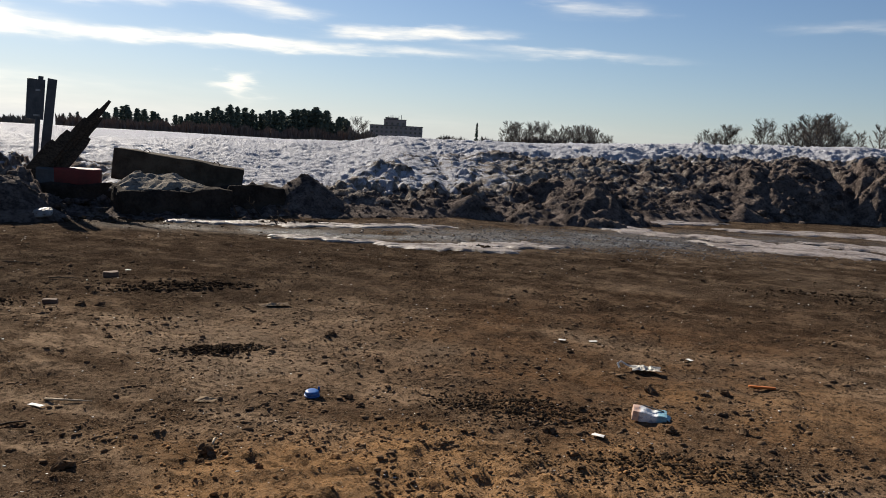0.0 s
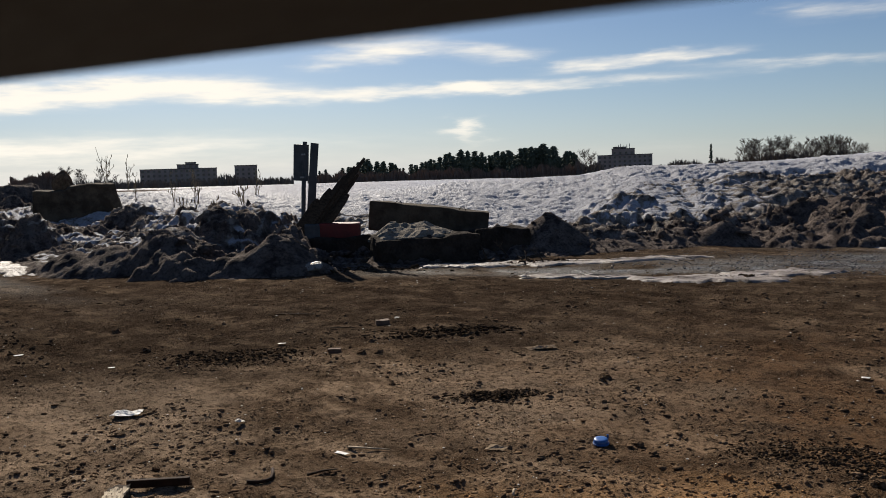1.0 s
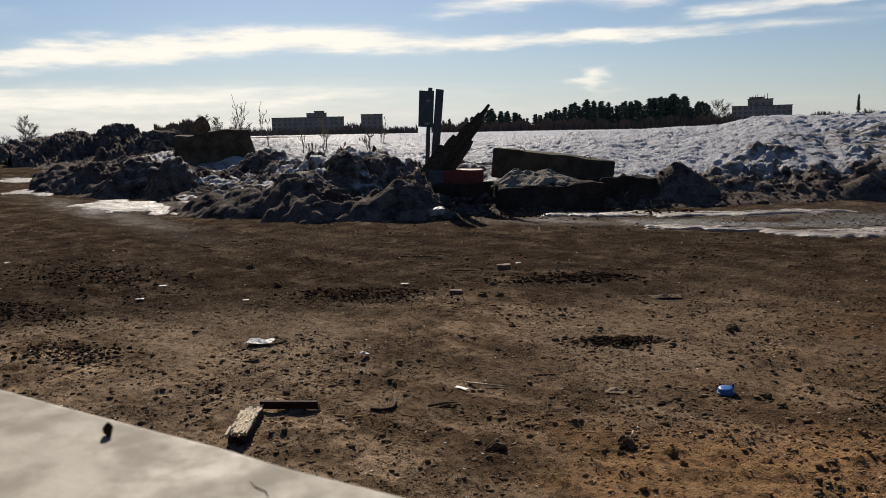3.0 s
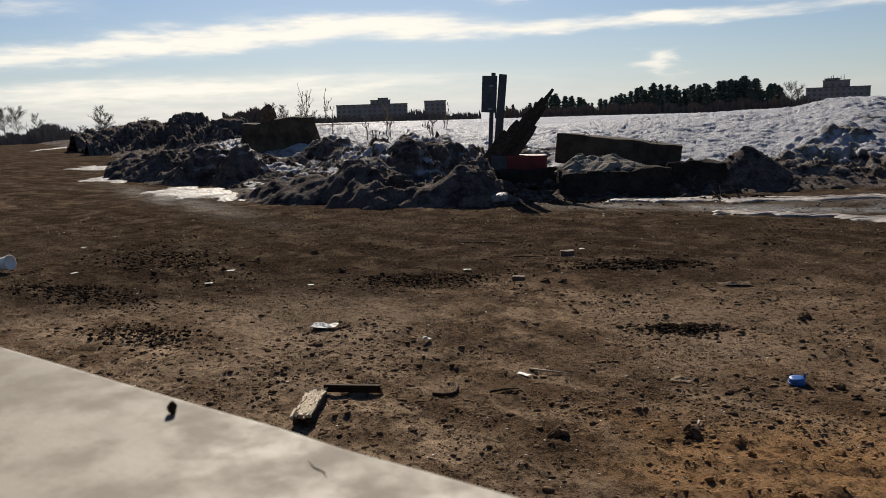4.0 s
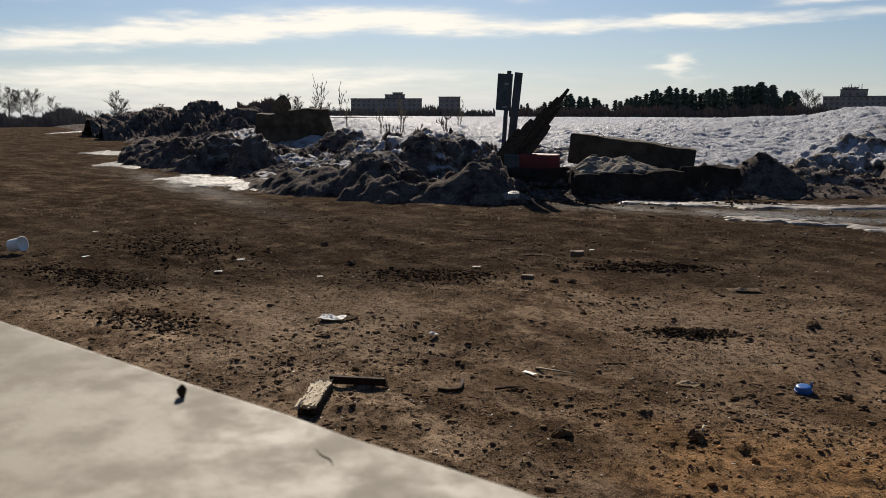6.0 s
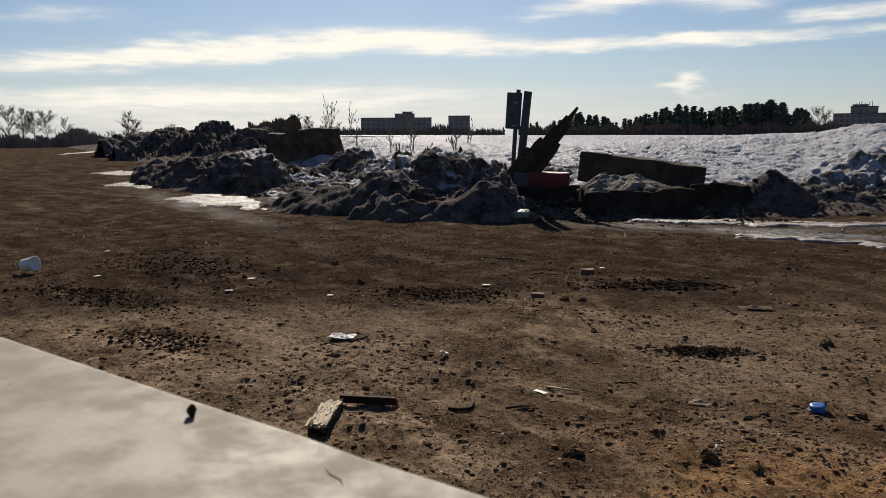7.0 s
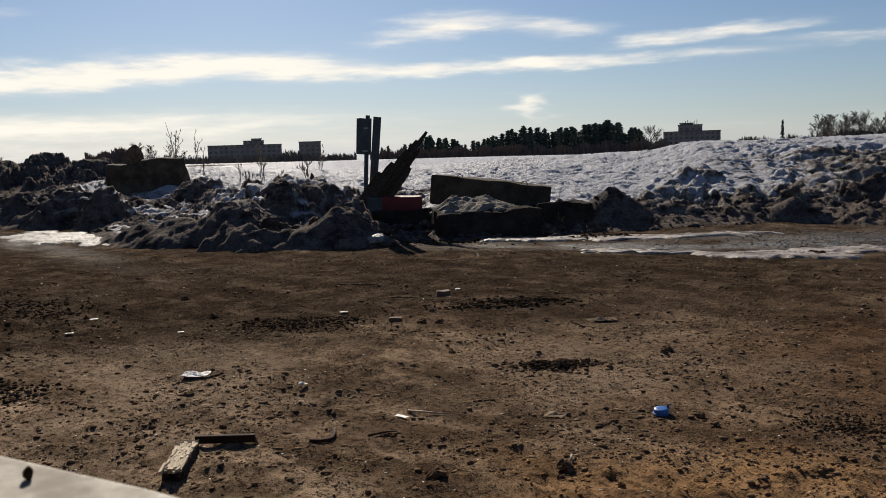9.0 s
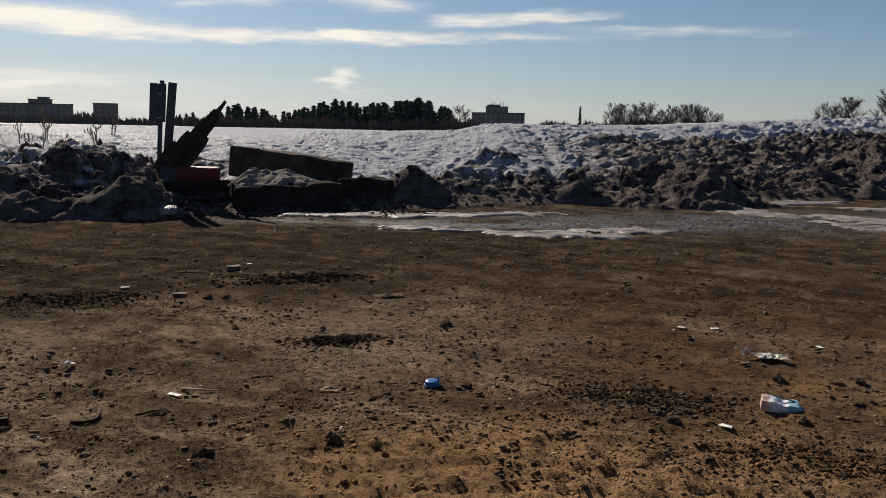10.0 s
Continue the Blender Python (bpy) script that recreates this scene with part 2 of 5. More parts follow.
# slab fronts darkened for shade and soil, crumbled top paled for sun and dust
SHADED_CONCRETE = two_tone("shaded_soiled_concrete", (0.020, 0.016, 0.014), (0.052, 0.042, 0.035), 3.0, 0.92, 0.8, 0.02, spec=0.02)
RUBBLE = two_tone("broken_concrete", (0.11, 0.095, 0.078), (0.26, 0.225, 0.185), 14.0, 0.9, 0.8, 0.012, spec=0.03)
DARKWOOD = two_tone("rotten_wood", (0.028, 0.021, 0.016), (0.085, 0.064, 0.047), 5.0, 0.85, 0.7, 0.006, stretch=(1.0, 9.0, 9.0), spec=0.05)
PALEWOOD = two_tone("splintered_wood", (0.36, 0.275, 0.18), (0.62, 0.52, 0.38), 22.0, 0.8, 0.7, 0.004, stretch=(1.0, 6.0, 6.0))
BARKWOOD = two_tone("grey_board", (0.13, 0.105, 0.08), (0.24, 0.20, 0.155), 16.0, 0.85, 0.6, 0.004, stretch=(1.0, 7.0, 7.0))
RUST = two_tone("rusty_steel", (0.020, 0.012, 0.009), (0.050, 0.028, 0.019), 30.0, 0.85, 0.4, 0.002, spec=0.1)
STEEL = two_tone("weathered_steel", (0.16, 0.165, 0.17), (0.30, 0.30, 0.30), 12.0, 0.55, 0.2, 0.002, metallic=0.6)
GALV = two_tone("sign_back", (0.045, 0.050, 0.055), (0.085, 0.09, 0.098), 7.0, 0.6, 0.2, 0.002, metallic=0.3)
RED = two_tone("faded_red_plastic", (0.15, 0.018, 0.015), (0.085, 0.017, 0.015), 5.0, 0.6, 0.3, 0.003)
RAGCLOTH = two_tone("dirty_cloth", (0.30, 0.235, 0.165), (0.16, 0.115, 0.078), 24.0, 0.95, 0.6, 0.004, spec=0.0)
BLUE = two_tone("blue_plastic", (0.006, 0.075, 0.28), (0.009, 0.10, 0.35), 20.0, 0.38, 0.1, 0.001, spec=0.5)
WHITEPL = two_tone("white_plastic", (0.74, 0.72, 0.68), (0.62, 0.60, 0.56), 14.0, 0.5, 0.15, 0.002)
PAPER = two_tone("crumpled_paper", (0.80, 0.79, 0.75), (0.62, 0.60, 0.56), 30.0, 0.7, 0.5, 0.003)
BONE = two_tone("dirty_plastic_film", (0.55, 0.52, 0.46), (0.36, 0.32, 0.26), 20.0, 0.55, 0.4, 0.003)
ORANGE = two_tone("orange_plastic", (0.48, 0.14, 0.025), (0.36, 0.11, 0.025), 20.0, 0.55, 0.2, 0.002)
BRICK = two_tone("worn_brick", (0.095, 0.058, 0.040), (0.16, 0.105, 0.075), 20.0, 0.9, 0.6, 0.004)
BEAM = two_tone("dark_beam", (0.010, 0.006, 0.0045), (0.017, 0.0105, 0.0075), 8.0, 0.8, 0.4, 0.003, stretch=(1.0, 8.0, 8.0))
HUT = two_tone("hut_boards", (0.10, 0.08, 0.06), (0.16, 0.13, 0.10), 4.0, 0.85, 0.4, 0.004)
TRUNK = two_tone("bark", (0.05, 0.038, 0.03), (0.10, 0.075, 0.055), 2.0, 0.9, 0.4, 0.02, spec=0.05)
# TWIG, BRUSH, NEEDLE and WALLB are paled: distance haze put into the colours
TWIG = two_tone("bare_twigs", (0.11, 0.096, 0.086), (0.19, 0.165, 0.145), 0.7, 0.9, 0.1, 0.02, spec=0.05)
BRUSH = two_tone("brown_brush", (0.12, 0.088, 0.072), (0.20, 0.15, 0.122), 0.4, 0.9, 0.1, 0.02, spec=0.05)
NEEDLE = two_tone("pine_needles", (0.080, 0.094, 0.070), (0.140, 0.158, 0.112), 0.6, 0.85, 0.1, 0.02, spec=0.05)
STRAW = two_tone("dry_grass", (0.13, 0.098, 0.058), (0.22, 0.17, 0.105), 8.0, 0.85, 0.1, 0.002)
WALLB = two_tone("brick_wall", (0.28, 0.225, 0.205), (0.38, 0.32, 0.29), 0.25, 0.9, 0.1, 0.02)
ROOF = two_tone("roof_felt", (0.05, 0.05, 0.052), (0.09, 0.088, 0.085), 0.3, 0.9, 0.1, 0.02)


def pane_material():
    q = Mat("window_glass", 0.12, 0.0, 0.5)
    q.color(q.mix(q.step(q.random(), 0.2, 0.8), (0.02, 0.024, 0.03), (0.055, 0.06, 0.068)))
    return q.m


PANE = pane_material()


def carton_material():
    q = Mat("printed_carton", 0.45, 0.0, 0.4)
    sepx = q.t.nodes.new("ShaderNodeSeparateXYZ")
    q.t.links.new(q.pos, sepx.inputs[0])
    x = q.math("ADD", sepx.outputs[0], q.math("MULTIPLY", q.noise(30.0, 2.0), 0.03))
    base = q.mix(q.step(x, -0.055, -0.035), (0.56, 0.37, 0.28), (0.70, 0.70, 0.70))
    base = q.mix(q.step(x, 0.045, 0.075), base, (0.22, 0.42, 0.50))
    n = q.noise(55.0, 4.0, 0.6)
    base = q.mix(q.step(n, 0.55, 0.62, 0.0, 0.6), base, (0.16, 0.20, 0.28))
    q.color(base).bump(q.noise(40.0), 0.4, 0.004)
    return q.m


CARTON = carton_material()
CARTONDARK = two_tone("carton_inside", (0.035, 0.035, 0.04), (0.09, 0.085, 0.08), 30.0, 0.7, 0.3, 0.002)

# ---- mesh tools ----
PERM = np.random.RandomState(7).permutation(256)
ANG = np.random.RandomState(8).rand(256) * 2 * np.pi


def perlin(x, y, seed=0):
    x, y = np.asarray(x, float) + seed * 17.31, np.asarray(y, float) - seed * 9.77
    xi, yi = np.floor(x).astype(int), np.floor(y).astype(int)
    xf, yf = x - xi, y - yi
    u, v = xf ** 3 * (xf * (xf * 6 - 15) + 10), yf ** 3 * (yf * (yf * 6 - 15) + 10)

    def g(i, j):
        a = ANG[PERM[(PERM[(xi + i) & 255] + yi + j) & 255]]
        return np.cos(a) * (xf - i) + np.sin(a) * (yf - j)
    n0 = g(0, 0) * (1 - u) + g(1, 0) * u
    n1 = g(0, 1) * (1 - u) + g(1, 1) * u
    return (n0 * (1 - v) + n1 * v) * 1.5


def fbm(x, y, octaves=4, seed=0, gain=0.5):
    out, amp, f = 0.0, 1.0, 1.0
    for i in range(octaves):
        out = out + amp * perlin(np.asarray(x) * f, np.asarray(y) * f, seed + i)
        amp, f = amp * gain, f * 2.03
    return out


def ridged(x, y, octaves=4, seed=0, gain=0.55):
    out, amp, f = 0.0, 1.0, 1.0
    for i in range(octaves):
        out = out + amp * (1 - 2.2 * np.abs(perlin(np.asarray(x) * f, np.asarray(y) * f, seed + i)))
        amp, f = amp * gain, f * 2.1
    return out


def billow(x, y, octaves=3, seed=0, gain=0.5):
    """Rounded lumps with creases between them."""
    out, amp, f = 0.0, 1.0, 1.0
    for i in range(octaves):
        out = out + amp * (2.4 * np.abs(perlin(np.asarray(x) * f, np.asarray(y) * f, seed + i)) - 0.45)
        amp, f = amp * gain, f * 2.1
    return out


DRAW = np.random.RandomState(9).rand(256)


def clods(x, y, size, seed=0):
    """Round-topped frozen lumps of mixed size, lying side by side."""
    px, py = np.asarray(x, float) / size, np.asarray(y, float) / size
    xi, yi = np.floor(px).astype(int), np.floor(py).astype(int)
    out = np.zeros(np.shape(px))
    for i in (-1, 0, 1):
        for j in (-1, 0, 1):
            h = PERM[(PERM[(xi + i + 31 * seed) & 255] + yi + j) & 255]
            d2 = (xi + i + DRAW[h] - px) ** 2 + (yi + j + DRAW[(h + 87) & 255] - py) ** 2
            rad = 0.30 + 0.55 * DRAW[(h + 151) & 255] ** 1.5
            out = np.maximum(out, rad * np.clip(1 - d2 / rad ** 2, 0, 1))
    return out * size


def smooth(v, lo, hi):
    t = np.clip((np.asarray(v, float) - lo) / (hi - lo), 0, 1)
    return t * t * (3 - 2 * t)


def bump_at(x, y, cx, cy, rx, ry, turn=0.0):
    c, s = math.cos(radians(turn)), math.sin(radians(turn))
    dx, dy = x - cx, y - cy
    return np.exp(-((dx * c + dy * s) / rx) ** 2 - ((-dx * s + dy * c) / ry) ** 2)


def grid_mesh(name, X, Y, Z, material, attrs=None, smooth_shade=True):
    rows, cols = X.shape
    me = bpy.data.meshes.new(name)
    co = np.stack([X, Y, Z], -1).reshape(-1, 3).astype(np.float32)
    i = np.arange((rows - 1) * cols).reshape(rows - 1, cols)[:, :-1].ravel()
    quads = np.stack([i, i + 1, i + cols + 1, i + cols], 1).astype(np.int32)
    me.vertices.add(len(co))
    me.vertices.foreach_set("co", co.ravel())
    me.loops.add(quads.size)
    me.loops.foreach_set("vertex_index", quads.ravel())
    me.polygons.add(len(quads))
    me.polygons.foreach_set("loop_start", np.arange(0, quads.size, 4, dtype=np.int32))
    me.polygons.foreach_set("use_smooth", np.full(len(quads), smooth_shade))
    for k, v in (attrs or {}).items():
        me.attributes.new(k, "FLOAT", "POINT").data.foreach_set("value", v.reshape(-1).astype(np.float32))
    me.update(calc_edges=True)
    me.materials.append(material)
    return new(name, me)


def part(name, bm, material, parent=None, label="", smooth_shade=False):
    """Links a bmesh as one mesh object under a thing or a part."""
    me = bpy.data.meshes.new(name)
    bm.normal_update()
    bm.to_mesh(me)
    bm.free()
    me.materials.append(material)
    if smooth_shade:
        me.polygons.foreach_set("use_smooth", [True] * len(me.polygons))
    ob = new(name, me)
    if parent is not None:
        ob.parent = parent
    return tagged(ob, label)


def thing(name, m, label, category, group="", kind=""):
    ob = new(name)
    ob.matrix_basis = m
    return tagged(ob, label, category, group, kind)


def rough_up(bm, amount, scale, seed=0):
    for v in bm.verts:
        v.co += noise.noise_vector(v.co * scale + Vector((seed * 3.7, seed * 1.3, seed))) * amount


def box(sx, sy, sz, m=None, bevel=0.0, cuts=0, bm=None, segments=2):
    """A box with its base centre at the origin, moved by m."""
    own = bmesh.new()
    bmesh.ops.create_cube(own, size=1.0)
    for v in own.verts:
        v.co = Vector((v.co.x * sx, v.co.y * sy, (v.co.z + 0.5) * sz))
    if cuts:
        longest = max(sx, sy, sz)
        for axis, size in ((0, sx), (1, sy), (2, sz)):
            n = int(cuts * size / longest)
            for k in range(1, n + 1):
                at = -0.5 * size + size * k / (n + 1) if axis < 2 else size * k / (n + 1)
                no = [0, 0, 0]
                no[axis] = 1
                co = [0, 0, 0]
                co[axis] = at
                bmesh.ops.bisect_plane(own, geom=own.verts[:] + own.edges[:] + own.faces[:], plane_co=co, plane_no=no)
    if bevel:
        hard = [e for e in own.edges if len(e.link_faces) == 2 and e.calc_face_angle(0) > 0.6]
        bmesh.ops.bevel(own, geom=hard, offset=bevel, segments=segments, affect="EDGES", profile=0.6)
    if m is not None:
        own.transform(m)
    if bm is None:
        return own
    tmp = bpy.data.meshes.new("tmp")
    own.to_mesh(tmp)
    own.free()
    bm.from_mesh(tmp)
    bpy.data.meshes.remove(tmp)
    return bm


def tube(points, radii, sides=6, bm=None, caps=True):
    """A tapered tube along points."""
    bm = bm or bmesh.new()
    rings = []
    for i, p in enumerate(points):
        p = Vector(p)
        d = (Vector(points[min(i + 1, len(points) - 1)]) - Vector(points[max(i - 1, 0)])).normalized()
        side = d.cross(Vector((0.31, 0.17, 0.93)))
        if side.length < 0.05:
            side = d.cross(Vector((1, 0, 0)))
        side.normalize()
        up = side.cross(d)
        rings.append([bm.verts.new(p + radii[i] * (math.cos(a) * side + math.sin(a) * up)) for a in (2 * math.pi * k / sides for k in range(sides))])
    for a, b in zip(rings, rings[1:]):
        for k in range(sides):
            bm.faces.new((a[k], a[(k + 1) % sides], b[(k + 1) % sides], b[k]))
    if caps:
        bm.faces.new(rings[0][::-1])
        bm.faces.new(rings[-1])
    return bm


def lathe(profile, sides=24, bm=None):
    """A turned shape from (radius, height) pairs."""
    bm = bm or bmesh.new()
    rings = [[bm.verts.new((r * math.cos(2 * math.pi * k / sides), r * math.sin(2 * math.pi * k / sides), z)) for k in range(sides)] for r, z in profile]
    for a, b in zip(rings, rings[1:]):
        for k in range(sides):
            bm.faces.new((a[k], a[(k + 1) % sides], b[(k + 1) % sides], b[k]))
    return bm


# ---- the lie of the land ----
def fall(d):
    """The land sinks gently in the distance."""
    return 0.008 * np.maximum(d - 150.0, 0.0)


def ground_height(x, y):
    near = np.exp(-(np.hypot(x + 2, y - 4) / 16.0) ** 2)
    z = 0.022 * fbm(x * 0.5, y * 0.5, 2, 1) + near * (0.008 * fbm(x * 2.2, y * 2.2, 3, 5) + 0.009 * billow(x * 5.5, y * 5.5, 2, 9) + 0.0045 * fbm(x * 13.0, y * 13.0, 1, 12))
    sandy = sand_mask(x, y)
    z = z + sandy * (0.30 * clods(x, y, 0.12, 21) + 0.34 * clods(x, y, 0.06, 23) + 0.010 * billow(x * 3.0, y * 3.0, 1, 25) - 0.010)
    ruts = np.exp(-((y - 9.0 + 0.12 * x + 0.5 * perlin(x * 0.1, y * 0.1, 40)) / 3.0) ** 2)
    return z + 0.012 * ruts * fbm(x * 0.35 + y * 0.2, (y - 0.5 * x) * 2.4, 2, 44) - fall(np.hypot(x, y))


def sand_mask(x, y):
    m = bump_at(x, y, -0.45, 3.25, 1.0, 0.50, 14) * 1.15 + bump_at(x, y, 0.55, 4.9, 1.4, 1.1) * 0.40 + bump_at(x, y, 0.2, 2.9, 1.4, 0.5) * 0.8
    return np.clip(m + 0.45 * fbm(x * 1.6, y * 1.6, 3, 31) * (m > 0.05), 0, 1) * smooth(m, 0.1, 0.45)


def dark_mask(x, y):
    m = 0.75 * bump_at(x, y, -7.0, 4.0, 4.0, 0.9, -8) + 0.5 * bump_at(x, y, -6.0, 6.6, 5.0, 0.8, 30) + 1.6 * bump_at(x, y, 1.75, 9.03, 0.75, 0.22, 8)
    m = m + 0.8 * bump_at(x, y, -0.35, 4.25, 0.38, 0.2) + 0.7 * bump_at(x, y, 0.4, 3.8, 0.5, 0.2, 10) + 0.5 * bump_at(x, y, -1.95, 3.5, 0.5, 0.13, -40)
    m = m + 0.8 * bump_at(x, y, -3.6, 5.85, 0.42, 0.16, 45) + 0.8 * bump_at(x, y, -2.32, 4.42, 0.2, 0.1, 40) + 0.5 * bump_at(x, y, -4.6, 4.4, 0.4, 0.25)
    damp = 0.94 * smooth(-(x + 4.4 - 0.52 * (y - 2.0)) + 0.9 * fbm(x * 0.4, y * 0.4, 2, 66), 0.1, 2.0)
    damp = np.maximum(damp, 0.97 * smooth(y - 0.25 * x + 0.8 * fbm(x * 0.35, y * 0.5, 2, 68), 4.9, 7.3))
    return np.clip(m * (1 + 0.9 * fbm(x * 1.3, y * 1.3, 3, 61)) + damp * (1 + 0.35 * fbm(x * 1.1, y * 1.9, 3, 64)), 0, 0.95)


def rust_mask(x, y):
    m = bump_at(x, y, 0.3, 5.2, 2.5, 2.4, 10)
    return np.clip(0.85 * m * (1 + 0.5 * fbm(x * 0.9, y * 0.9, 3, 75)), 0, 0.9)


def wet_mask(x, y):
    m = 1.1 * bump_at(x, y, -1.5, 12.4, 2.4, 0.75, 28) + 0.9 * bump_at(x, y, -4.5, 10.3, 2.3, 0.35, 25) + 0.3 * bump_at(x, y, -14.0, 6.3, 3.0, 0.3, -8) + 0.7 * bump_at(x, y, 1.5, 15.0, 3.0, 0.8, 20)
    return np.clip(m * (0.9 + 1.1 * fbm(x * 1.1, y * 1.7, 3, 71)), 0, 1)


def steps(start, stop, first, growth):
    out, x, d = [], start, first
    while x < stop:
        out.append(x)
        x += d
        d *= growth
    return out


xs = np.array(sorted([-2 - 5 - v for v in steps(0.03, 3000, 0.03, 1.0135)] + list(np.arange(-7, 2.2, 0.027)) + [2.2 + v for v in steps(0.01, 3000, 0.03, 1.0165)]))
ys = np.array(sorted([1.2 - v for v in steps(0.1, 3000, 0.15, 1.25)] + list(np.arange(1.2, 3.0, 0.021)) + [3.0 + v for v in steps(0.0, 3000, 0.0215, 1.0088)]))
X, Y = np.meshgrid(xs, ys)
ground = grid_mesh("ground", X, Y, ground_height(X, Y), EARTH, {"sand": sand_mask(X, Y), "dark": dark_mask(X, Y), "wet": wet_mask(X, Y), "rust": rust_mask(X, Y)})
tagged(ground, "trampled brown earth lot with sandy patches and debris", "ground", kind="structure")

# foot of the bank: x, y, run up to the crest, crest height, snow cover
TOE = np.array([
    (-130, 29, 10, 0.6, 0.1), (-85, 24.5, 10, 0.6, 0.1), (-45, 16.2, 6, 1.1, 0.25), (-28.3, 11.9, 9, 1.05, 0.45), (-24.5, 10.4, 9, 1.05, 0.5), (-20.5, 8.4, 9, 1.05, 0.5),
    (-16.2, 8.0, 11, 0.82, 0.55), (-12.7, 7.6, 13, 0.76, 0.75), (-9.8, 7.95, 14, 0.88, 0.95), (-8.3, 8.7, 14, 1.00, 1.0), (-6.9, 10.4, 13, 1.06, 1.0), (-5.4, 12.3, 10, 1.13, 0.75),
    (-4.6, 13.2, 8.5, 1.36, 0.56), (-2.2, 15.9, 7.5, 1.36, 0.30), (0, 18.3, 7, 1.40, 0.2), (2.8, 21, 7, 1.62, 0.12), (9, 26, 7, 1.90, 0.1), (22, 34, 7, 1.9, 0.1)])
TOE_LEN = np.concatenate([[0], np.cumsum(np.hypot(np.diff(TOE[:, 0]), np.diff(TOE[:, 1])))])
TOE_LEN = TOE_LEN - TOE_LEN[5] + 111.49
BACK = np.array((-0.45, 0.893))
# heaps on the bank: x, y, height of the top, half width, run in front, run behind, turn, how lumpy
HEAPS = [
    (-21.8, 8.72, 0.62, 1.01, 1.0, 2.5, 69, 0.7), (-19.4, 8.6, 0.70, 0.9, 1.0, 2.6, 66, 0.7), (-17.28, 8.72, 0.82, 0.77, 1.1, 3.0, 64, 0.7), (-15.94, 8.80, 0.80, 0.59, 0.9, 2.5, 62, 0.7),
    (-12.05, 7.37, 0.31, 0.45, 0.7, 0.9, 60, 1.0), (-11.45, 7.76, 0.39, 0.64, 0.85, 1.2, 58, 1.0), (-10.57, 8.41, 0.64, 0.8, 1.5, 1.0, 53, 1.0), (-11.51, 9.69, 0.90, 1.1, 2.4, 2.2, 52, 1.0),
    (-11.07, 10.2, 0.84, 1.0, 2.3, 2.0, 49, 1.0), (-8.65, 8.50, 0.54, 0.66, 0.62, 1.2, 47, 0.65), (-9.11, 9.41, 0.54, 0.30, 0.9, 1.0, 46, 0.8), (-6.45, 12.72, 0.64, 0.66, 0.70, 0.6, 29, 0.10),
    (-17.3, 12.2, 0.92, 1.1, 2.6, 1.5, 57, 0.8), (-4.05, 14.46, 0.40, 0.48, 0.45, 0.6, 18, 0.3), (-3.10, 15.17, 0.33, 0.31, 0.35, 0.5, 14, 0.3), (-0.47, 19.51, 0.60, 0.92, 0.75, 0.8, 3, 0.25),
    (-2.69, 16.6, 0.72, 1.3, 2.2, 1.5, 11, 0.9), (0.60, 21.53, 1.15, 1.5, 2.4, 1.5, 0, 0.5), (1.90, 22.37, 1.40, 1.2, 2.4, 2.0, -4, 0.5), (3.37, 24.29, 1.58, 1.05, 2.2, 2.0, -7, 0.7),
    (0.54, 18.83, 0.31, 0.38, 0.4, 0.5, 0, 0.5), (-2.24, 17.07, 0.73, 0.46, 1.3, 1.2, 9, 0.8), (3.56, 21.82, 1.20, 0.89, 1.2, 1.5, -8, 0.7),
    (-6.84, 15.8, 0.72, 0.9, 2.2, 1.2, 25, 0.7), (-6.74, 17.03, 0.96, 1.1, 3.4, 1.5, 23, 0.7), (-5.24, 15.51, 0.61, 0.55, 1.5, 1.0, 21, 1.1), (-5.18, 17.79, 0.80, 0.63, 2.0, 1.0, 18, 1.1),
    (-37.9, 17.7, 1.95, 2.6, 3.0, 4.0, 66, 0.6), (-41.6, 17.2, 1.65, 3.4, 3.0, 4.0, 69, 0.6), (-48.5, 18.3, 1.45, 4.5, 3.5, 4.0, 71, 0.6), (-31.9, 16.6, 1.55, 2.2, 2.5, 4.0, 63, 0.7),
]


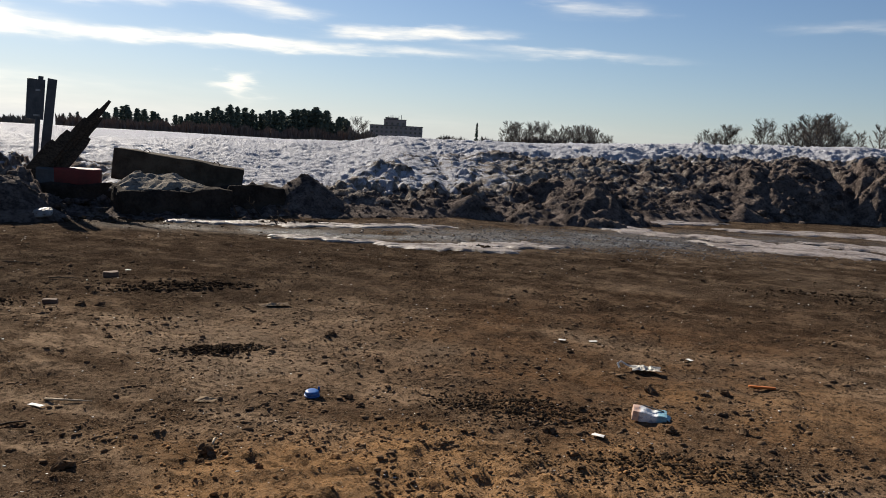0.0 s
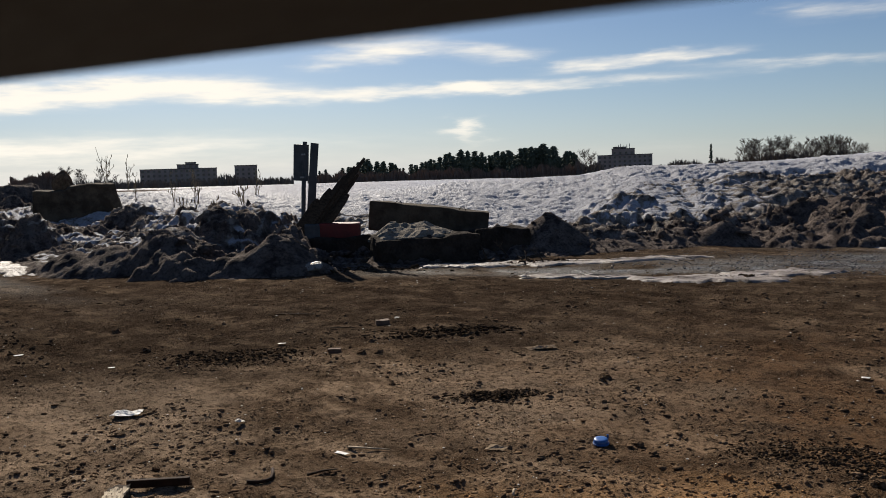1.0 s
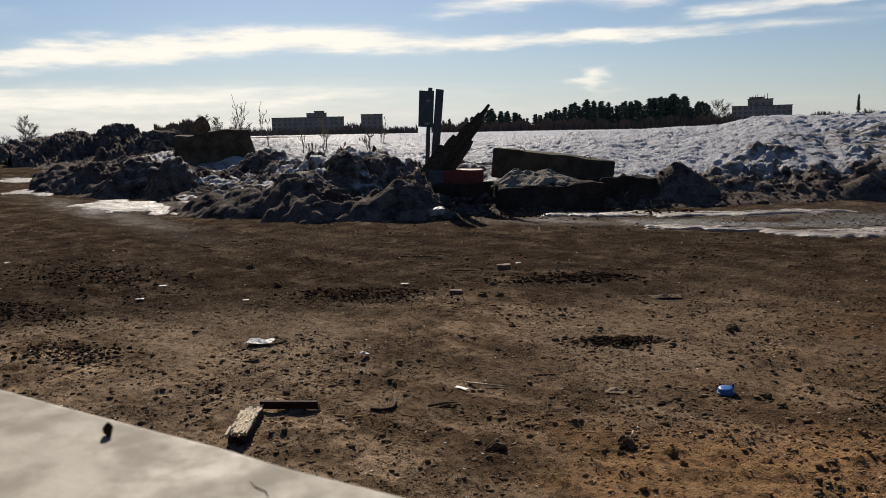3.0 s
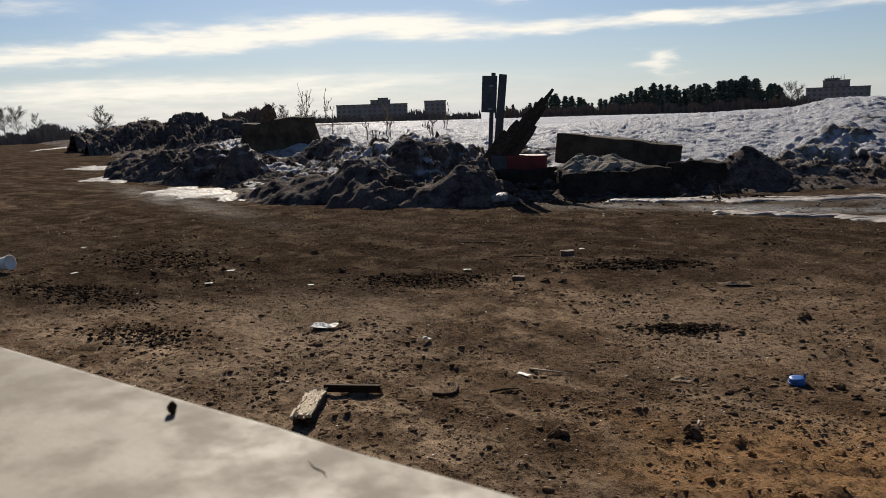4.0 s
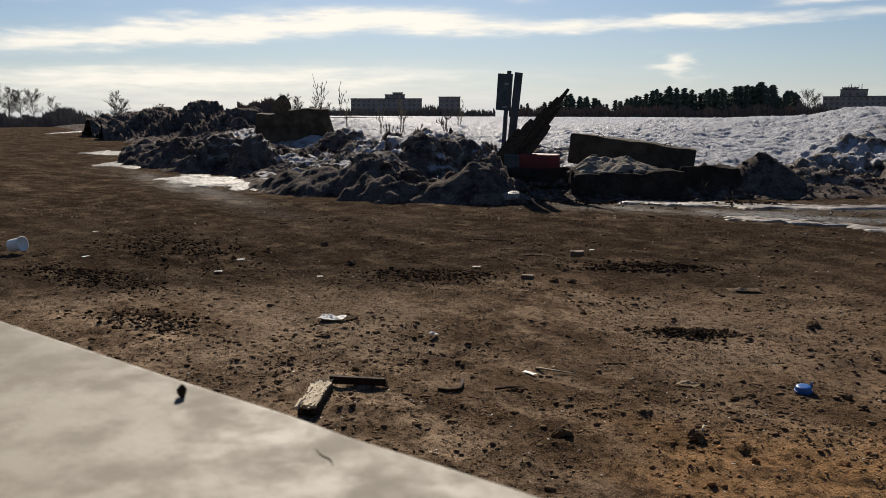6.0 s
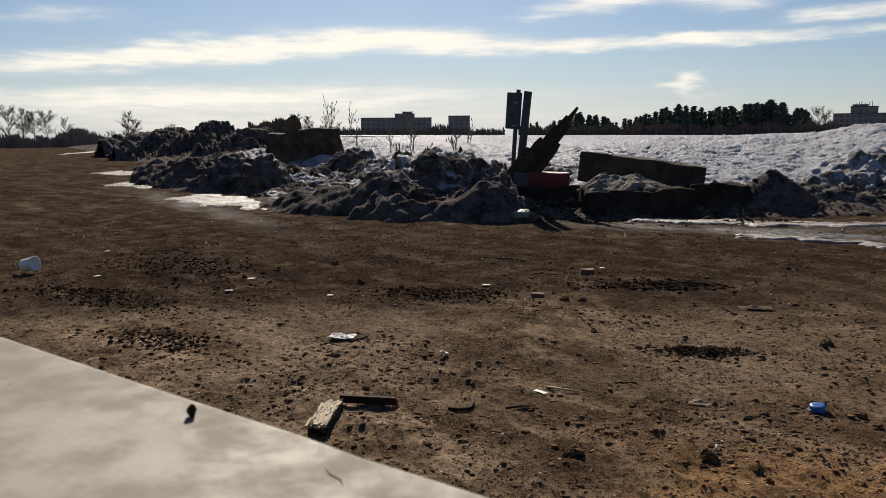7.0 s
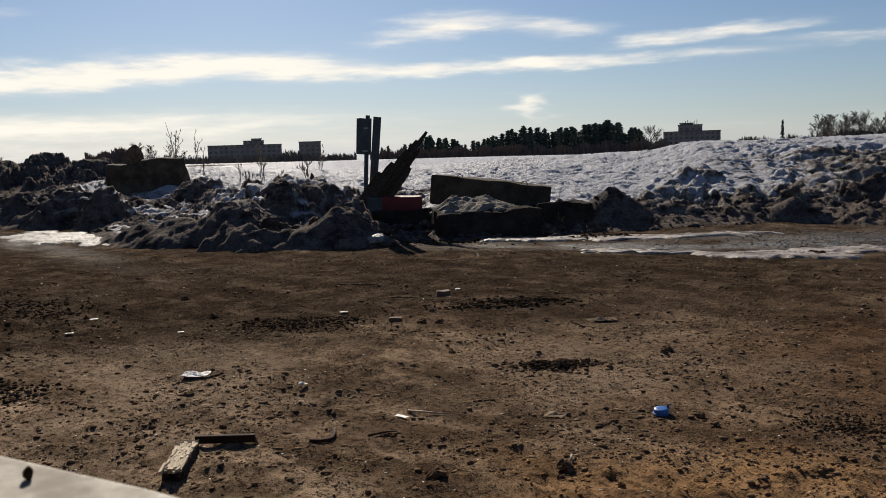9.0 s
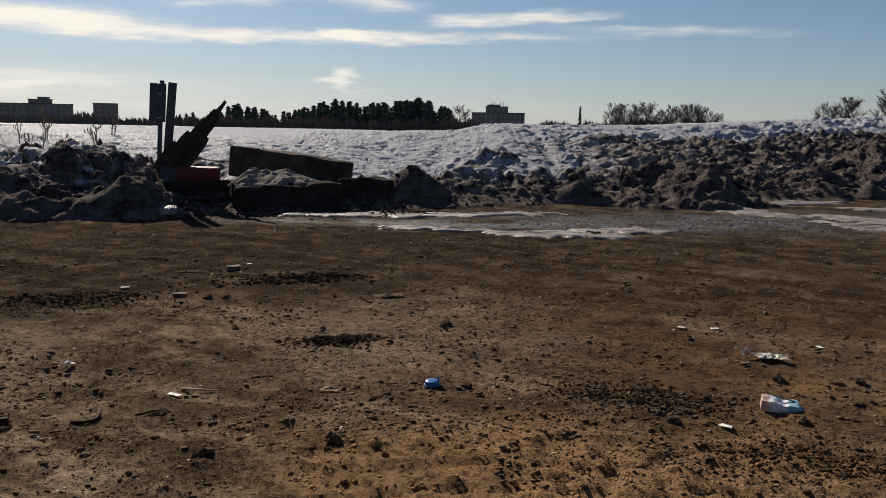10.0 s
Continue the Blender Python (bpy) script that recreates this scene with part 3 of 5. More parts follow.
def bank(u, s):
    """Places and heights on the bank: u metres along its foot, s metres behind it."""
    tx, ty = np.interp(u, TOE_LEN, TOE[:, 0]), np.interp(u, TOE_LEN, TOE[:, 1])
    run, crest, cover = (np.interp(u, TOE_LEN, TOE[:, k]) for k in (2, 3, 4))
    wob = 0.75 * fbm(u * 0.33, u * 0.0 + 3.3, 2, 80) + 0.30 * fbm(u * 1.4, u * 0.0 + 7.1, 3, 83)
    x, y = tx + s * BACK[0], ty + s * BACK[1]
    q = (s - wob) / run
    rise = np.clip(q, 0, 1)
    h = crest * (0.06 * smooth(q, 0.0, 0.05) + 0.94 * (1 - (1 - rise) ** (1.12 + 0.55 * smooth(-tx, 8.0, 10.0) * smooth(-tx, 26.0, 22.0))))
    h = h - 0.30 * smooth(wob - s, -0.05, 0.7) - 0.006 * np.clip(s - run - 6, 0, 160)
    h = h - 0.50 * bump_at(x, y, -19.9, 11.6, 2.0, 1.3, 60) - 0.25 * bump_at(x, y, -7.6, 10.6, 1.5, 0.8, 36)
    dirt = 1 - smooth(cover * 1.1 * smooth(q, 0.05 + 0.2 * smooth(-x, 9.0, 11.0), 0.35 + 0.2 * smooth(-x, 9.0, 11.0)) + 0.25 * (q > 0.8), 0.25, 0.75)
    edge = smooth(s - wob, -0.1, 1.2)
    warp = 0.35 * perlin(x * 0.9, y * 0.9, 140)
    rough = np.ones(np.shape(x))
    shaded_front = np.zeros(np.shape(x))
    ragged = (0.2 + 0.8 * smooth(u, 62.0, 85.0)) * 0.36 * fbm(x * 0.9, y * 0.9, 3, 120) + 0.12 * fbm(x * 4.0, y * 4.0, 3, 126)
    for hx, hy, top, half, front, behind, turn, lumpy in HEAPS:
        c, sn = math.cos(radians(turn)), math.sin(radians(turn))
        a, v = (x - hx) * c + (y - hy) * sn, -(x - hx) * sn + (y - hy) * c
        d = (np.abs(a / (1.3 * half)) ** 1.7 + np.where(v < 0, -v / front, v / behind) ** 1.7) ** (1 / 1.7)
        d = np.sqrt((d + ragged * (0.08 + 0.92 * min(1.0, lumpy)) * smooth(d, 0.0, 0.3)) ** 2 + 0.006)
        up = top * np.maximum(1.03 - d ** 1.12, -0.6)
        gap = up - h
        own = smooth(gap, -0.04, 0.10)
        rough = rough * (1 - own) + lumpy * own
        # front slope of the heap, darkened below as if in shade
        shaded_front = np.maximum(shaded_front * (1 - own), own * smooth(-v / front, -0.25, 0.15))
        h = 0.5 * (h + up + np.sqrt(gap ** 2 + 0.0025))
    big, mid, small = clods(x + warp, y - warp, 1.05, 3), clods(x + 0.3 * warp, y, 0.44, 5), clods(x, y + 0.3 * warp, 0.18, 7)
    lumps = 0.10 * fbm(x * 0.42, y * 0.55, 2, 88) + 0.14 * big + 0.30 * mid + 0.42 * small + 0.026 * billow(x * 7.0, y * 7.0, 3, 99) + 0.02 * ridged(x * 0.8 + warp, y * 1.6, 3, 101) - 0.10
    soft = 0.07 * fbm(x * 0.5, y * 0.5, 3, 105) + 0.12 * clods(x + warp, (y - 0.3 * x) * 1.6, 0.50, 11) + 0.20 * clods(x * 0.9 + warp, (y - 0.3 * x) * 1.7, 0.20, 13) + 0.026 * ridged(x * 3.0, y * 6.0, 3, 111) - 0.04
    # benches: trodden treads with steep broken risers between them
    level = (h + 0.16 * fbm(x * 0.8, y * 0.8, 3, 160) + 0.05 * fbm(x * 3.1, y * 3.1, 2, 164)) / 0.20
    part_up = level - np.floor(level)
    h = h + 0.20 * (smooth(part_up, 0.58, 1.0) - part_up + 0.2) * 0.8 * dirt * edge * smooth(rough, 0.2, 0.7)
    h = h + (0.15 + 0.85 * smooth(u, 62.0, 85.0)) * edge * (rough * dirt * lumps + (1 - dirt) * soft) * np.where(q > 1.05, 0.55, 1.0)
    west = smooth(-x, 9.0, 11.0)
    snow = np.clip(cover * (smooth(q, 0.04, 0.32) * (1 - west) + smooth(q, 0.26, 0.55) * west) + 0.80 * smooth(q, 0.66, 0.90) * (1 - 0.65 * smooth(-x, 14.5, 17.5) * smooth(y, 21.0, 15.0)) + 0.10, 0, 1)
    crust = smooth(fbm(x * 0.55, y * 1.3, 3, 150), -0.10, 0.25) * smooth(-x, 8.6, 10.5) * smooth(q, 0.01, 0.08) * smooth(-x, 36.0, 26.0)
    snow = snow + 0.30 * crust * dirt + 0.35 * bump_at(x, y, -12.8, 7.9, 1.6, 0.6, 0) + 0.28 * bump_at(x, y, -6.1, 11.0, 1.3, 0.7, 36)
    # snow on lump tops, with their sunlit tone put into it
    snow = snow + 0.5 * bump_at(x, y, -6.6, 16.4, 1.8, 2.2, 20) * smooth(small, 0.02, 0.08)
    # crust on the treads also paints them sunlit against the dark risers
    lit_tread = (1 - smooth(part_up, 0.45, 0.70)) * smooth(fbm(x * 0.9, y * 0.9, 3, 170), -0.35, 0.15)
    snow = snow + lit_tread * dirt * smooth(q, 0.0, 0.04) * (0.16 + 0.42 * west) * smooth(-x, 30.0, 26.0)
    # bare soil on heap fronts and under the big block also paints their shade
    snow = snow - shaded_front * (0.40 - 0.32 * smooth(rough, 0.5, 0.9)) - 0.5 * bump_at(x, y, -19.0, 10.6, 1.6, 1.4) - 0.7 * bump_at(x, y, -9.0, 10.1, 0.8, 0.6) - 0.9 * smooth(-x, 27.0, 31.0) * smooth(y, 27.0, 21.0)
    return x, y, h, np.clip(snow, 0, 1)


us = np.concatenate([np.arange(0, 40, 1.0), np.arange(40, 101, 0.16), np.arange(101, 112, 0.08), np.arange(112, 150, 0.042), np.arange(150, 175, 0.12)])
us = us[us < TOE_LEN[-1]]
ss = np.array(list(np.arange(-1.6, 9.0, 0.045)) + [9.0 + v for v in steps(0.0, 170, 0.05, 1.034)])
U, S = np.meshgrid(us, ss)
bx, by, bz, bsnow = bank(U, S)
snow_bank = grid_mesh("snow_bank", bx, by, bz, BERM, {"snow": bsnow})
tagged(snow_bank, "ploughed bank of dirty snow and churned soil", "snow bank", kind="structure")


def bank_height(x, y):
    """Height of the bank's surface at a place."""
    k = int(np.argmin((bx - x) ** 2 + (by - y) ** 2))
    return float(bz.ravel()[k])

# ---- the hut that the camera looks out of ----
EDGE_TURN = math.degrees(math.atan(0.205))
hut = pose(0.0, 0.773, 0.0, 0, 0, EDGE_TURN)      # x along the wall, y outwards, 0 at the ledge's outer edge

bm = box(5.2, 0.62, 0.045, hut @ pose(0, -0.31, 0.94), 0.006, 60)
for v in bm.verts:
    loc = hut.inverted() @ v.co
    if loc.y > -0.02:
        v.co += hut.to_3x3() @ Vector((0, 0.006 * noise.noise(Vector((loc.x * 9, 0, 0))) + 0.003 * noise.noise(Vector((loc.x * 40, 3, 0))), 0))
ledge = tagged(part("window_ledge", bm, LEDGE), "weathered white-painted ledge below the open window", "window ledge", kind="structure")
tagged(part("wall_front", box(5.2, 0.14, 1.19, hut @ pose(0, -0.30, -0.25)), HUT), "plain board wall below the ledge", "wall", kind="structure")

beam_turn = math.degrees(math.atan2(0.1827, 0.983))
beam = pose(0.26, 0.487, 1.3527, 0, 0, beam_turn)
bm = box(5.4, 0.42, 0.16, beam @ pose(0, -0.21, 0), 0.004, 20)
tagged(part("window_header", bm, BEAM), "dark brown timber beam above the open window", "beam", kind="structure")
for name, m, size in (("wall_left", pose(-2.66, -1.2, -0.25), (0.1, 2.9, 2.3)), ("wall_right", pose(2.66, -0.3, -0.25), (0.1, 2.6, 2.3)), ("wall_back", pose(0, -2.65, -0.25), (5.4, 0.1, 2.3))):
    tagged(part(name, box(*size, m), HUT), "plain board wall of the hut", "wall", kind="structure")
tagged(part("ceiling", box(5.6, 3.2, 0.08, pose(0, -1.15, 2.05)), HUT), "plain board ceiling", "ceiling", kind="structure")
tagged(part("wall_above_window", box(5.4, 0.12, 0.54, beam @ pose(0, -0.36, 0.162)), HUT), "plain boards above the beam", "wall", kind="structure")
tagged(part("floor", box(5.2, 2.5, 0.06, pose(0, -1.3, 0.03)), HUT), "plain board floor", "floor", kind="structure")

bm = bmesh.new()
bmesh.ops.create_icosphere(bm, subdivisions=2, radius=0.0048)
rough_up(bm, 0.0026, 160.0, 2)
for v in bm.verts:
    v.co.z *= 1.35
bm.transform(pose(-0.487, 0.640, 0.9905))
tagged(part("crumb_of_soil", bm, ASH, None, "", True), "small dark crumb of soil lying on the white ledge", "soil crumb")
# thin dark strip added in place of a crack in the ledge
bm = tube([(-0.290, 0.672, 0.9851), (-0.275, 0.668, 0.9852), (-0.262, 0.669, 0.9852), (-0.25, 0.664, 0.9851)], [0.0002, 0.0007, 0.0008, 0.0002], 5)
tagged(part("crack_strip", bm, DARKWOOD), "thin dark strip for a crack in the white ledge", "straw")


# ---- blocks and the sign on the bank ----
def rough_block(sx, sy, sz, seed, bevel=0.03, rough=0.03):
    bm = box(sx, sy, sz, None, bevel, 14)
    rough_up(bm, rough, 2.2, seed)
    rough_up(bm, rough * 0.35, 11.0, seed + 3)
    return bm


def frame_to(a, b, up=(0, 0, 1)):
    """A pose at a whose x axis points to b."""
    a, b = Vector(a), Vector(b)
    x = (b - a).normalized()
    y = Vector(up).cross(x).normalized()
    z = x.cross(y)
    return Matrix.Translation(a) @ Matrix((x, y, z)).transposed().to_4x4()


# long foundation block, tipped with one end high
b1 = thing("concrete_block", frame_to((-8.85, 10.85, 0.66), (-7.22, 11.98, 0.40)), "long weathered concrete foundation block lying tilted on the bank", "concrete block", "concrete blocks on the bank")
bm = rough_block(2.02, 0.62, 0.32, 1)
bm.transform(pose(1.0, 0.3, -0.04))
for v in bm.verts:
    if v.co.z < 0.1:
        v.co.z -= 0.16 if v.co.x < 0.9 else 0.08
part("body", bm, CONCRETE, b1)
for lx in (0.45, 1.55):
    pts = [(lx + 0.06 * math.cos(a), 0.3, 0.24 + 0.075 * math.sin(a)) for a in (math.pi * k / 6 for k in range(7))]
    part("lifting_loop", tube(pts, [0.007] * 7, 5), RUST, b1, "rusty steel lifting loop")

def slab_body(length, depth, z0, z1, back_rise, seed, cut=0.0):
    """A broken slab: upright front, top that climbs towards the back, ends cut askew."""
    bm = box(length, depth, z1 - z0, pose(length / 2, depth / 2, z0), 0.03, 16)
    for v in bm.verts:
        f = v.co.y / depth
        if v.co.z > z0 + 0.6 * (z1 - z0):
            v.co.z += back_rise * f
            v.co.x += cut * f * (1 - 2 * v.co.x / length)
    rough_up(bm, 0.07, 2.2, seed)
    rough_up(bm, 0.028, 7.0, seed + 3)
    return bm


b2 = thing("concrete_slab", frame_to((-7.66, 9.72, 0.0), (-6.84, 11.14, 0.0)), "broken concrete slab with crumbled pale top leaning on a longer block", "concrete slab", "concrete blocks on the bank")
part("body", slab_body(1.62, 0.45, -0.15, 0.40, 0.03, 5), SHADED_CONCRETE, b2)
# rubble top as its own part, its sunlit tone put into the material
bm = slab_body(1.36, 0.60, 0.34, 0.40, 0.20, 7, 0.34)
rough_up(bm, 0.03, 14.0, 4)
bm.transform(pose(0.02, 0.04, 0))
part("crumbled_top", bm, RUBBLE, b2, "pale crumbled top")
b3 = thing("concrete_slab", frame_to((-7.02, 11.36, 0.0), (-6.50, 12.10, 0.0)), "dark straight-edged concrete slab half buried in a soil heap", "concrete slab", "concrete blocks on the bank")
part("body", slab_body(0.95, 0.5, -0.1, 0.44, -0.02, 8), SHADED_CONCRETE, b3)

b6 = thing("concrete_block", frame_to((-9.16, 9.70, 0.0), (-8.40, 10.36, 0.0)), "dark concrete block under a red barrier", "concrete block", "concrete blocks on the bank")
part("body", slab_body(1.0, 0.5, -0.1, 0.36, 0.0, 15), SHADED_CONCRETE, b6)

b4 = thing("road_barrier_block", frame_to((-9.33, 9.85, 0.36), (-8.62, 10.42, 0.34)), "faded red and grey plastic road barrier block on dirt", "road barrier")
bm = box(0.66, 0.34, 0.26, pose(0.53, 0.1, 0), 0.03, 8)
rough_up(bm, 0.008, 5.0, 2)
part("body", bm, RED, b4)
bm = box(0.26, 0.34, 0.25, pose(0.10, 0.1, 0.0), 0.03, 4)
part("end_piece", bm, GALV, b4, "grey end piece")

b5 = thing("concrete_block", frame_to((-21.35, 11.75, 0.42), (-20.35, 13.55, 0.50)), "large dark concrete block standing on a soil heap", "concrete block", "concrete blocks on the bank")
bm = rough_block(2.05, 0.9, 0.92, 11, 0.06, 0.05)
for v in bm.verts:
    if v.co.x > 0:
        v.co.x += 0.2 * (0.92 - v.co.z) / 0.92
    v.co.z -= 0.10 * (v.co.x < -0.2)
bm.transform(pose(1.02, 0.3, 0.0))
part("body", bm, CONCRETE, b5)
bm = bmesh.new()
bmesh.ops.create_icosphere(bm, subdivisions=3, radius=0.24)
rough_up(bm, 0.10, 4.0, 4)
for v in bm.verts:
    v.co.z *= 1.35
bm.transform(b5.matrix_basis @ pose(0.75, 0.3, 1.0))
tagged(part("soil_lump", bm, CLOD), "dark frozen soil lump on top of a concrete block", "soil lump")

# road sign on a leaning post, seen from behind
sign_foot = Vector((-9.68, 10.10, 0.45))
sg = thing("road_sign", Matrix.Translation(sign_foot), "leaning steel road sign post with two plates, seen from behind", "road sign")
tip = Vector((-9.585, 10.165, 1.95)) - sign_foot
bm = tube([(0, 0, -0.25), tip * 0.5, tip], [0.036, 0.036, 0.036], 10)
part("post", bm, GALV, sg)
side = Vector((0.707, 0.707, 0))


def plate(w, h, m):
    bm = box(w, 0.012, h, None, 0.004)
    bm.transform(m)
    return bm


p1 = part("sign_plate", plate(0.30, 0.60, Matrix.Translation(tip * 0.985 + Vector((-0.09, -0.06, -0.62)) + side * 0.01) @ pose(0, 0, 0, 0, 4, 10)), GALV, sg, "grey back of a rectangular sign plate")
p2 = part("sign_plate", plate(0.14, 1.10, Matrix.Translation(tip * 1.0 + side * 0.05 + Vector((0, 0, -1.12))) @ pose(0, 0, 0, 0, 6.0, 66)), GALV, sg, "narrow tall plate")
for k in (0.60, 0.85):
    part("clamp", box(0.10, 0.09, 0.03, Matrix.Translation(tip * k)), STEEL, sg)

# bundle of rotten boards sticking out of the heap
bd = thing("board_bundle", Matrix.Translation((-9.42, 9.92, 0.30)), "bundle of dark rotten boards sticking out of the heap", "boards")
rnd = random.Random(5)
axis = (Vector((-8.74, 10.58, 1.68)) - Vector((-9.42, 9.92, 0.42))).normalized()
for k, (off, length, wdt, lean) in enumerate(((0.0, 1.78, 0.075, 0.0), (-0.05, 1.58, 0.09, 1.5), (-0.10, 1.36, 0.08, -1.0), (0.06, 1.50, 0.07, 2.0), (-0.17, 1.05, 0.10, 2.0), (0.12, 1.15, 0.09, -2.0), (-0.24, 0.80, 0.10, 3.0))):
    bm = box(length, wdt, 0.045, None, 0.006, 16)
    for v in bm.verts:
        if v.co.x > length * 0.38:
            f = (v.co.x - length * 0.38) / (length * 0.12)
            v.co.y *= 1 - 0.45 * f
            v.co.z *= 1 - 0.3 * f
    rough_up(bm, 0.005, 7.0, k)
    perp = axis.cross(Vector((0.707, -0.707, 0))).normalized()
    m = frame_to(perp * off + Vector((0.05, -0.05, 0)) * (k % 3), perp * off + axis, (0.7, -0.7, 0.3)) @ pose(length / 2 - 0.1, 0, 0, 0, lean, 0)
    bm.transform(m)
    part("board", bm, DARKWOOD, bd)


# ---- loose things on the lot ----
def gz(x, y):
    return float(ground_height(np.array([x]), np.array([y]))[0])


def on_ground(x, y, rz=0.0, sink=0.0, rx=0.0, ry=0.0):
    return pose(x, y, gz(x, y) - sink, rx, ry, rz)


ICO_V, ICO_F = [], []
_b = bmesh.new()
bmesh.ops.create_icosphere(_b, subdivisions=1, radius=1.0)
ICO_V = np.array([v.co[:] for v in _b.verts])
ICO_F = np.array([[v.index for v in f.verts] for f in _b.faces])
_b.clear()
bmesh.ops.create_icosphere(_b, subdivisions=2, radius=1.0)
ICO2_V = np.array([v.co[:] for v in _b.verts])
ICO2_F = np.array([[v.index for v in f.verts] for f in _b.faces])
_b.free()


def scatter(name, px, py, pz, size, material, seed, label, category, flat=0.6, spread=0.24, base=None):
    """Many small lumps in one mesh."""
    r = np.random.RandomState(seed)
    bv, bf = base or (ICO_V, ICO_F)
    n, k = len(px), len(bv)
    jitter = 1 + spread * r.randn(n, k, 1)
    st = np.stack([1 + 0.3 * r.randn(n), 1 + 0.3 * r.randn(n), flat * (1 + 0.25 * r.randn(n))], 1)[:, None, :]
    v = bv[None] * np.clip(jitter, 0.45, 1.7) * np.clip(st, 0.3, 2.0) * size[:, None, None]
    a = r.rand(n) * 6.283
    c, s = np.cos(a)[:, None], np.sin(a)[:, None]
    vx, vy = v[..., 0] * c - v[..., 1] * s, v[..., 0] * s + v[..., 1] * c
    co = np.stack([vx + px[:, None], vy + py[:, None], v[..., 2] + (pz + 0.25 * size * flat)[:, None]], -1).reshape(-1, 3)
    faces = (bf[None] + (np.arange(n) * k)[:, None, None]).reshape(-1, 3)
    me = bpy.data.meshes.new(name)
    me.vertices.add(len(co))
    me.vertices.foreach_set("co", co.astype(np.float32).ravel())
    me.loops.add(faces.size)
    me.loops.foreach_set("vertex_index", faces.astype(np.int32).ravel())
    me.polygons.add(len(faces))
    me.polygons.foreach_set("loop_start", np.arange(0, faces.size, 3, dtype=np.int32))
    me.update(calc_edges=True)
    me.materials.append(material)
    return tagged(new(name, me), label, category, kind="stuff")


def lot_points(n, seed, near=2.0, far=13.0):
    """Places spread over the lot, thinner with distance."""
    r = np.random.RandomState(seed)
    d = near * (far / near) ** r.rand(n)
    a = np.radians(r.uniform(-14, 84, n))
    x, y = 0.3 - d * np.sin(a), 0.3 + d * np.cos(a)
    keep = y < 0.9 * np.interp(x, TOE[:, 0], TOE[:, 1])
    return x[keep], y[keep], d[keep]


x, y, d = lot_points(15000, 3)
patch = fbm(x * 0.9, y * 0.9, 3, 200) > -0.1
x, y, d = x[patch], y[patch], d[patch]
r = np.random.RandomState(4)
size = np.clip(0.0040 * (1 + r.pareto(1.9, len(x))), 0, 0.015) * (0.75 + 0.06 * d)
scatter("soil_clods", x, y, ground_height(x, y), size, CLOD, 5, "dark crumbs and clods of soil strewn on the lot", "soil clods", 0.42)
x, y, d = lot_points(30000, 13, 2.0, 9.0)
keep = fbm(x * 1.7, y * 1.7, 3, 210) > -0.1
x, y, d = x[keep], y[keep], d[keep]
size = np.random.RandomState(6).uniform(0.0018, 0.0052, len(x)) * (0.7 + 0.1 * d)
scatter("soil_grit", x, y, ground_height(x, y), size, CLOD, 15, "fine dark grit and crumbs on the lot", "soil grit")
x, y, d = lot_points(17000, 33, 3.2, 10.5)
keep = fbm(x * 0.8, y * 1.1, 3, 220) > -0.02
x, y, d = x[keep], y[keep], d[keep]
size = np.clip(0.0046 * (1 + np.random.RandomState(8).pareto(2.2, len(x))), 0, 0.018) * (0.7 + 0.06 * d)
scatter("soil_crumbs", x, y, ground_height(x, y), size, CLOD, 19, "dark crumbs of churned mud across the lot", "soil crumbs", 0.42)
x, y, d = lot_points(1500, 23)
size = np.random.RandomState(7).uniform(0.0022, 0.0055, len(x)) * (0.6 + 0.13 * d)
scatter("pale_chips", x, y, ground_height(x, y), size, PEBBLE, 16, "small pale stone chips and bits of litter", "stone chips", 0.35)
r = np.random.RandomState(9)
x, y = r.uniform(-1.7, 1.3, 2600), r.uniform(2.4, 4.6, 2600)
keep = sand_mask(x, y) > 0.35
x, y = x[keep], y[keep]
size = np.clip(0.0038 * (1 + r.pareto(2.2, len(x))), 0, 0.013)
scatter("sand_clods", x, y, ground_height(x, y), size, SANDCLOD, 17, "lumps of orange sandy soil", "sand lumps", 0.45, 0.30)
r = np.random.RandomState(10)
gx, gy = r.normal(-1.4, 1.6, 2600), r.normal(12.3, 0.8, 2600)
gx, gy = gx, gy + 0.35 * (gx + 1.4)
scatter("gravel", gx, gy, ground_height(gx, gy), r.uniform(0.006, 0.016, 2600), two_tone("wet_gravel", (0.05, 0.052, 0.06), (0.12, 0.12, 0.13), 9.0, 0.7, 0.3, 0.003, spec=0.25), 18, "wet grey gravel along the puddle", "gravel")


def black_heap(cx, cy, rx, ry, turn, count, seed, label, big=0.022):
    count = int(1.5 * count)
    r = np.random.RandomState(seed)
    a, b = r.randn(count) * rx * 0.7, r.randn(count) * ry * 0.75
    c, s = math.cos(radians(turn)), math.sin(radians(turn))
    x, y = cx + a * c - b * s, cy + a * s + b * c
    size = np.clip(0.0045 * (1 + r.pareto(1.8, count)), 0, big * 0.6)
    lift = 0.025 * np.exp(-(a / rx) ** 2 - (b / ry) ** 2)
    scatter("black_soil_heap", x, y, ground_height(x, y) + lift, size, ASH, seed + 1, label, "soil heap")


black_heap(-3.63, 5.90, 0.42, 0.14, 45, 520, 31, "low black heap of burnt soil clods on the lot", 0.03)
black_heap(-2.33, 4.44, 0.18, 0.08, 45, 420, 33, "small black patch of charred clods", 0.022)
black_heap(-4.62, 4.42, 0.42, 0.22, 40, 420, 35, "scattered black clods on dark soil", 0.028)
black_heap(-0.42, 4.28, 0.32, 0.16, 15, 420, 37, "dark crumbly soil patch beside the sand", 0.015)
black_heap(0.42, 3.82, 0.45, 0.16, 12, 420, 39, "dark crumbly soil strip beside the sand", 0.015)
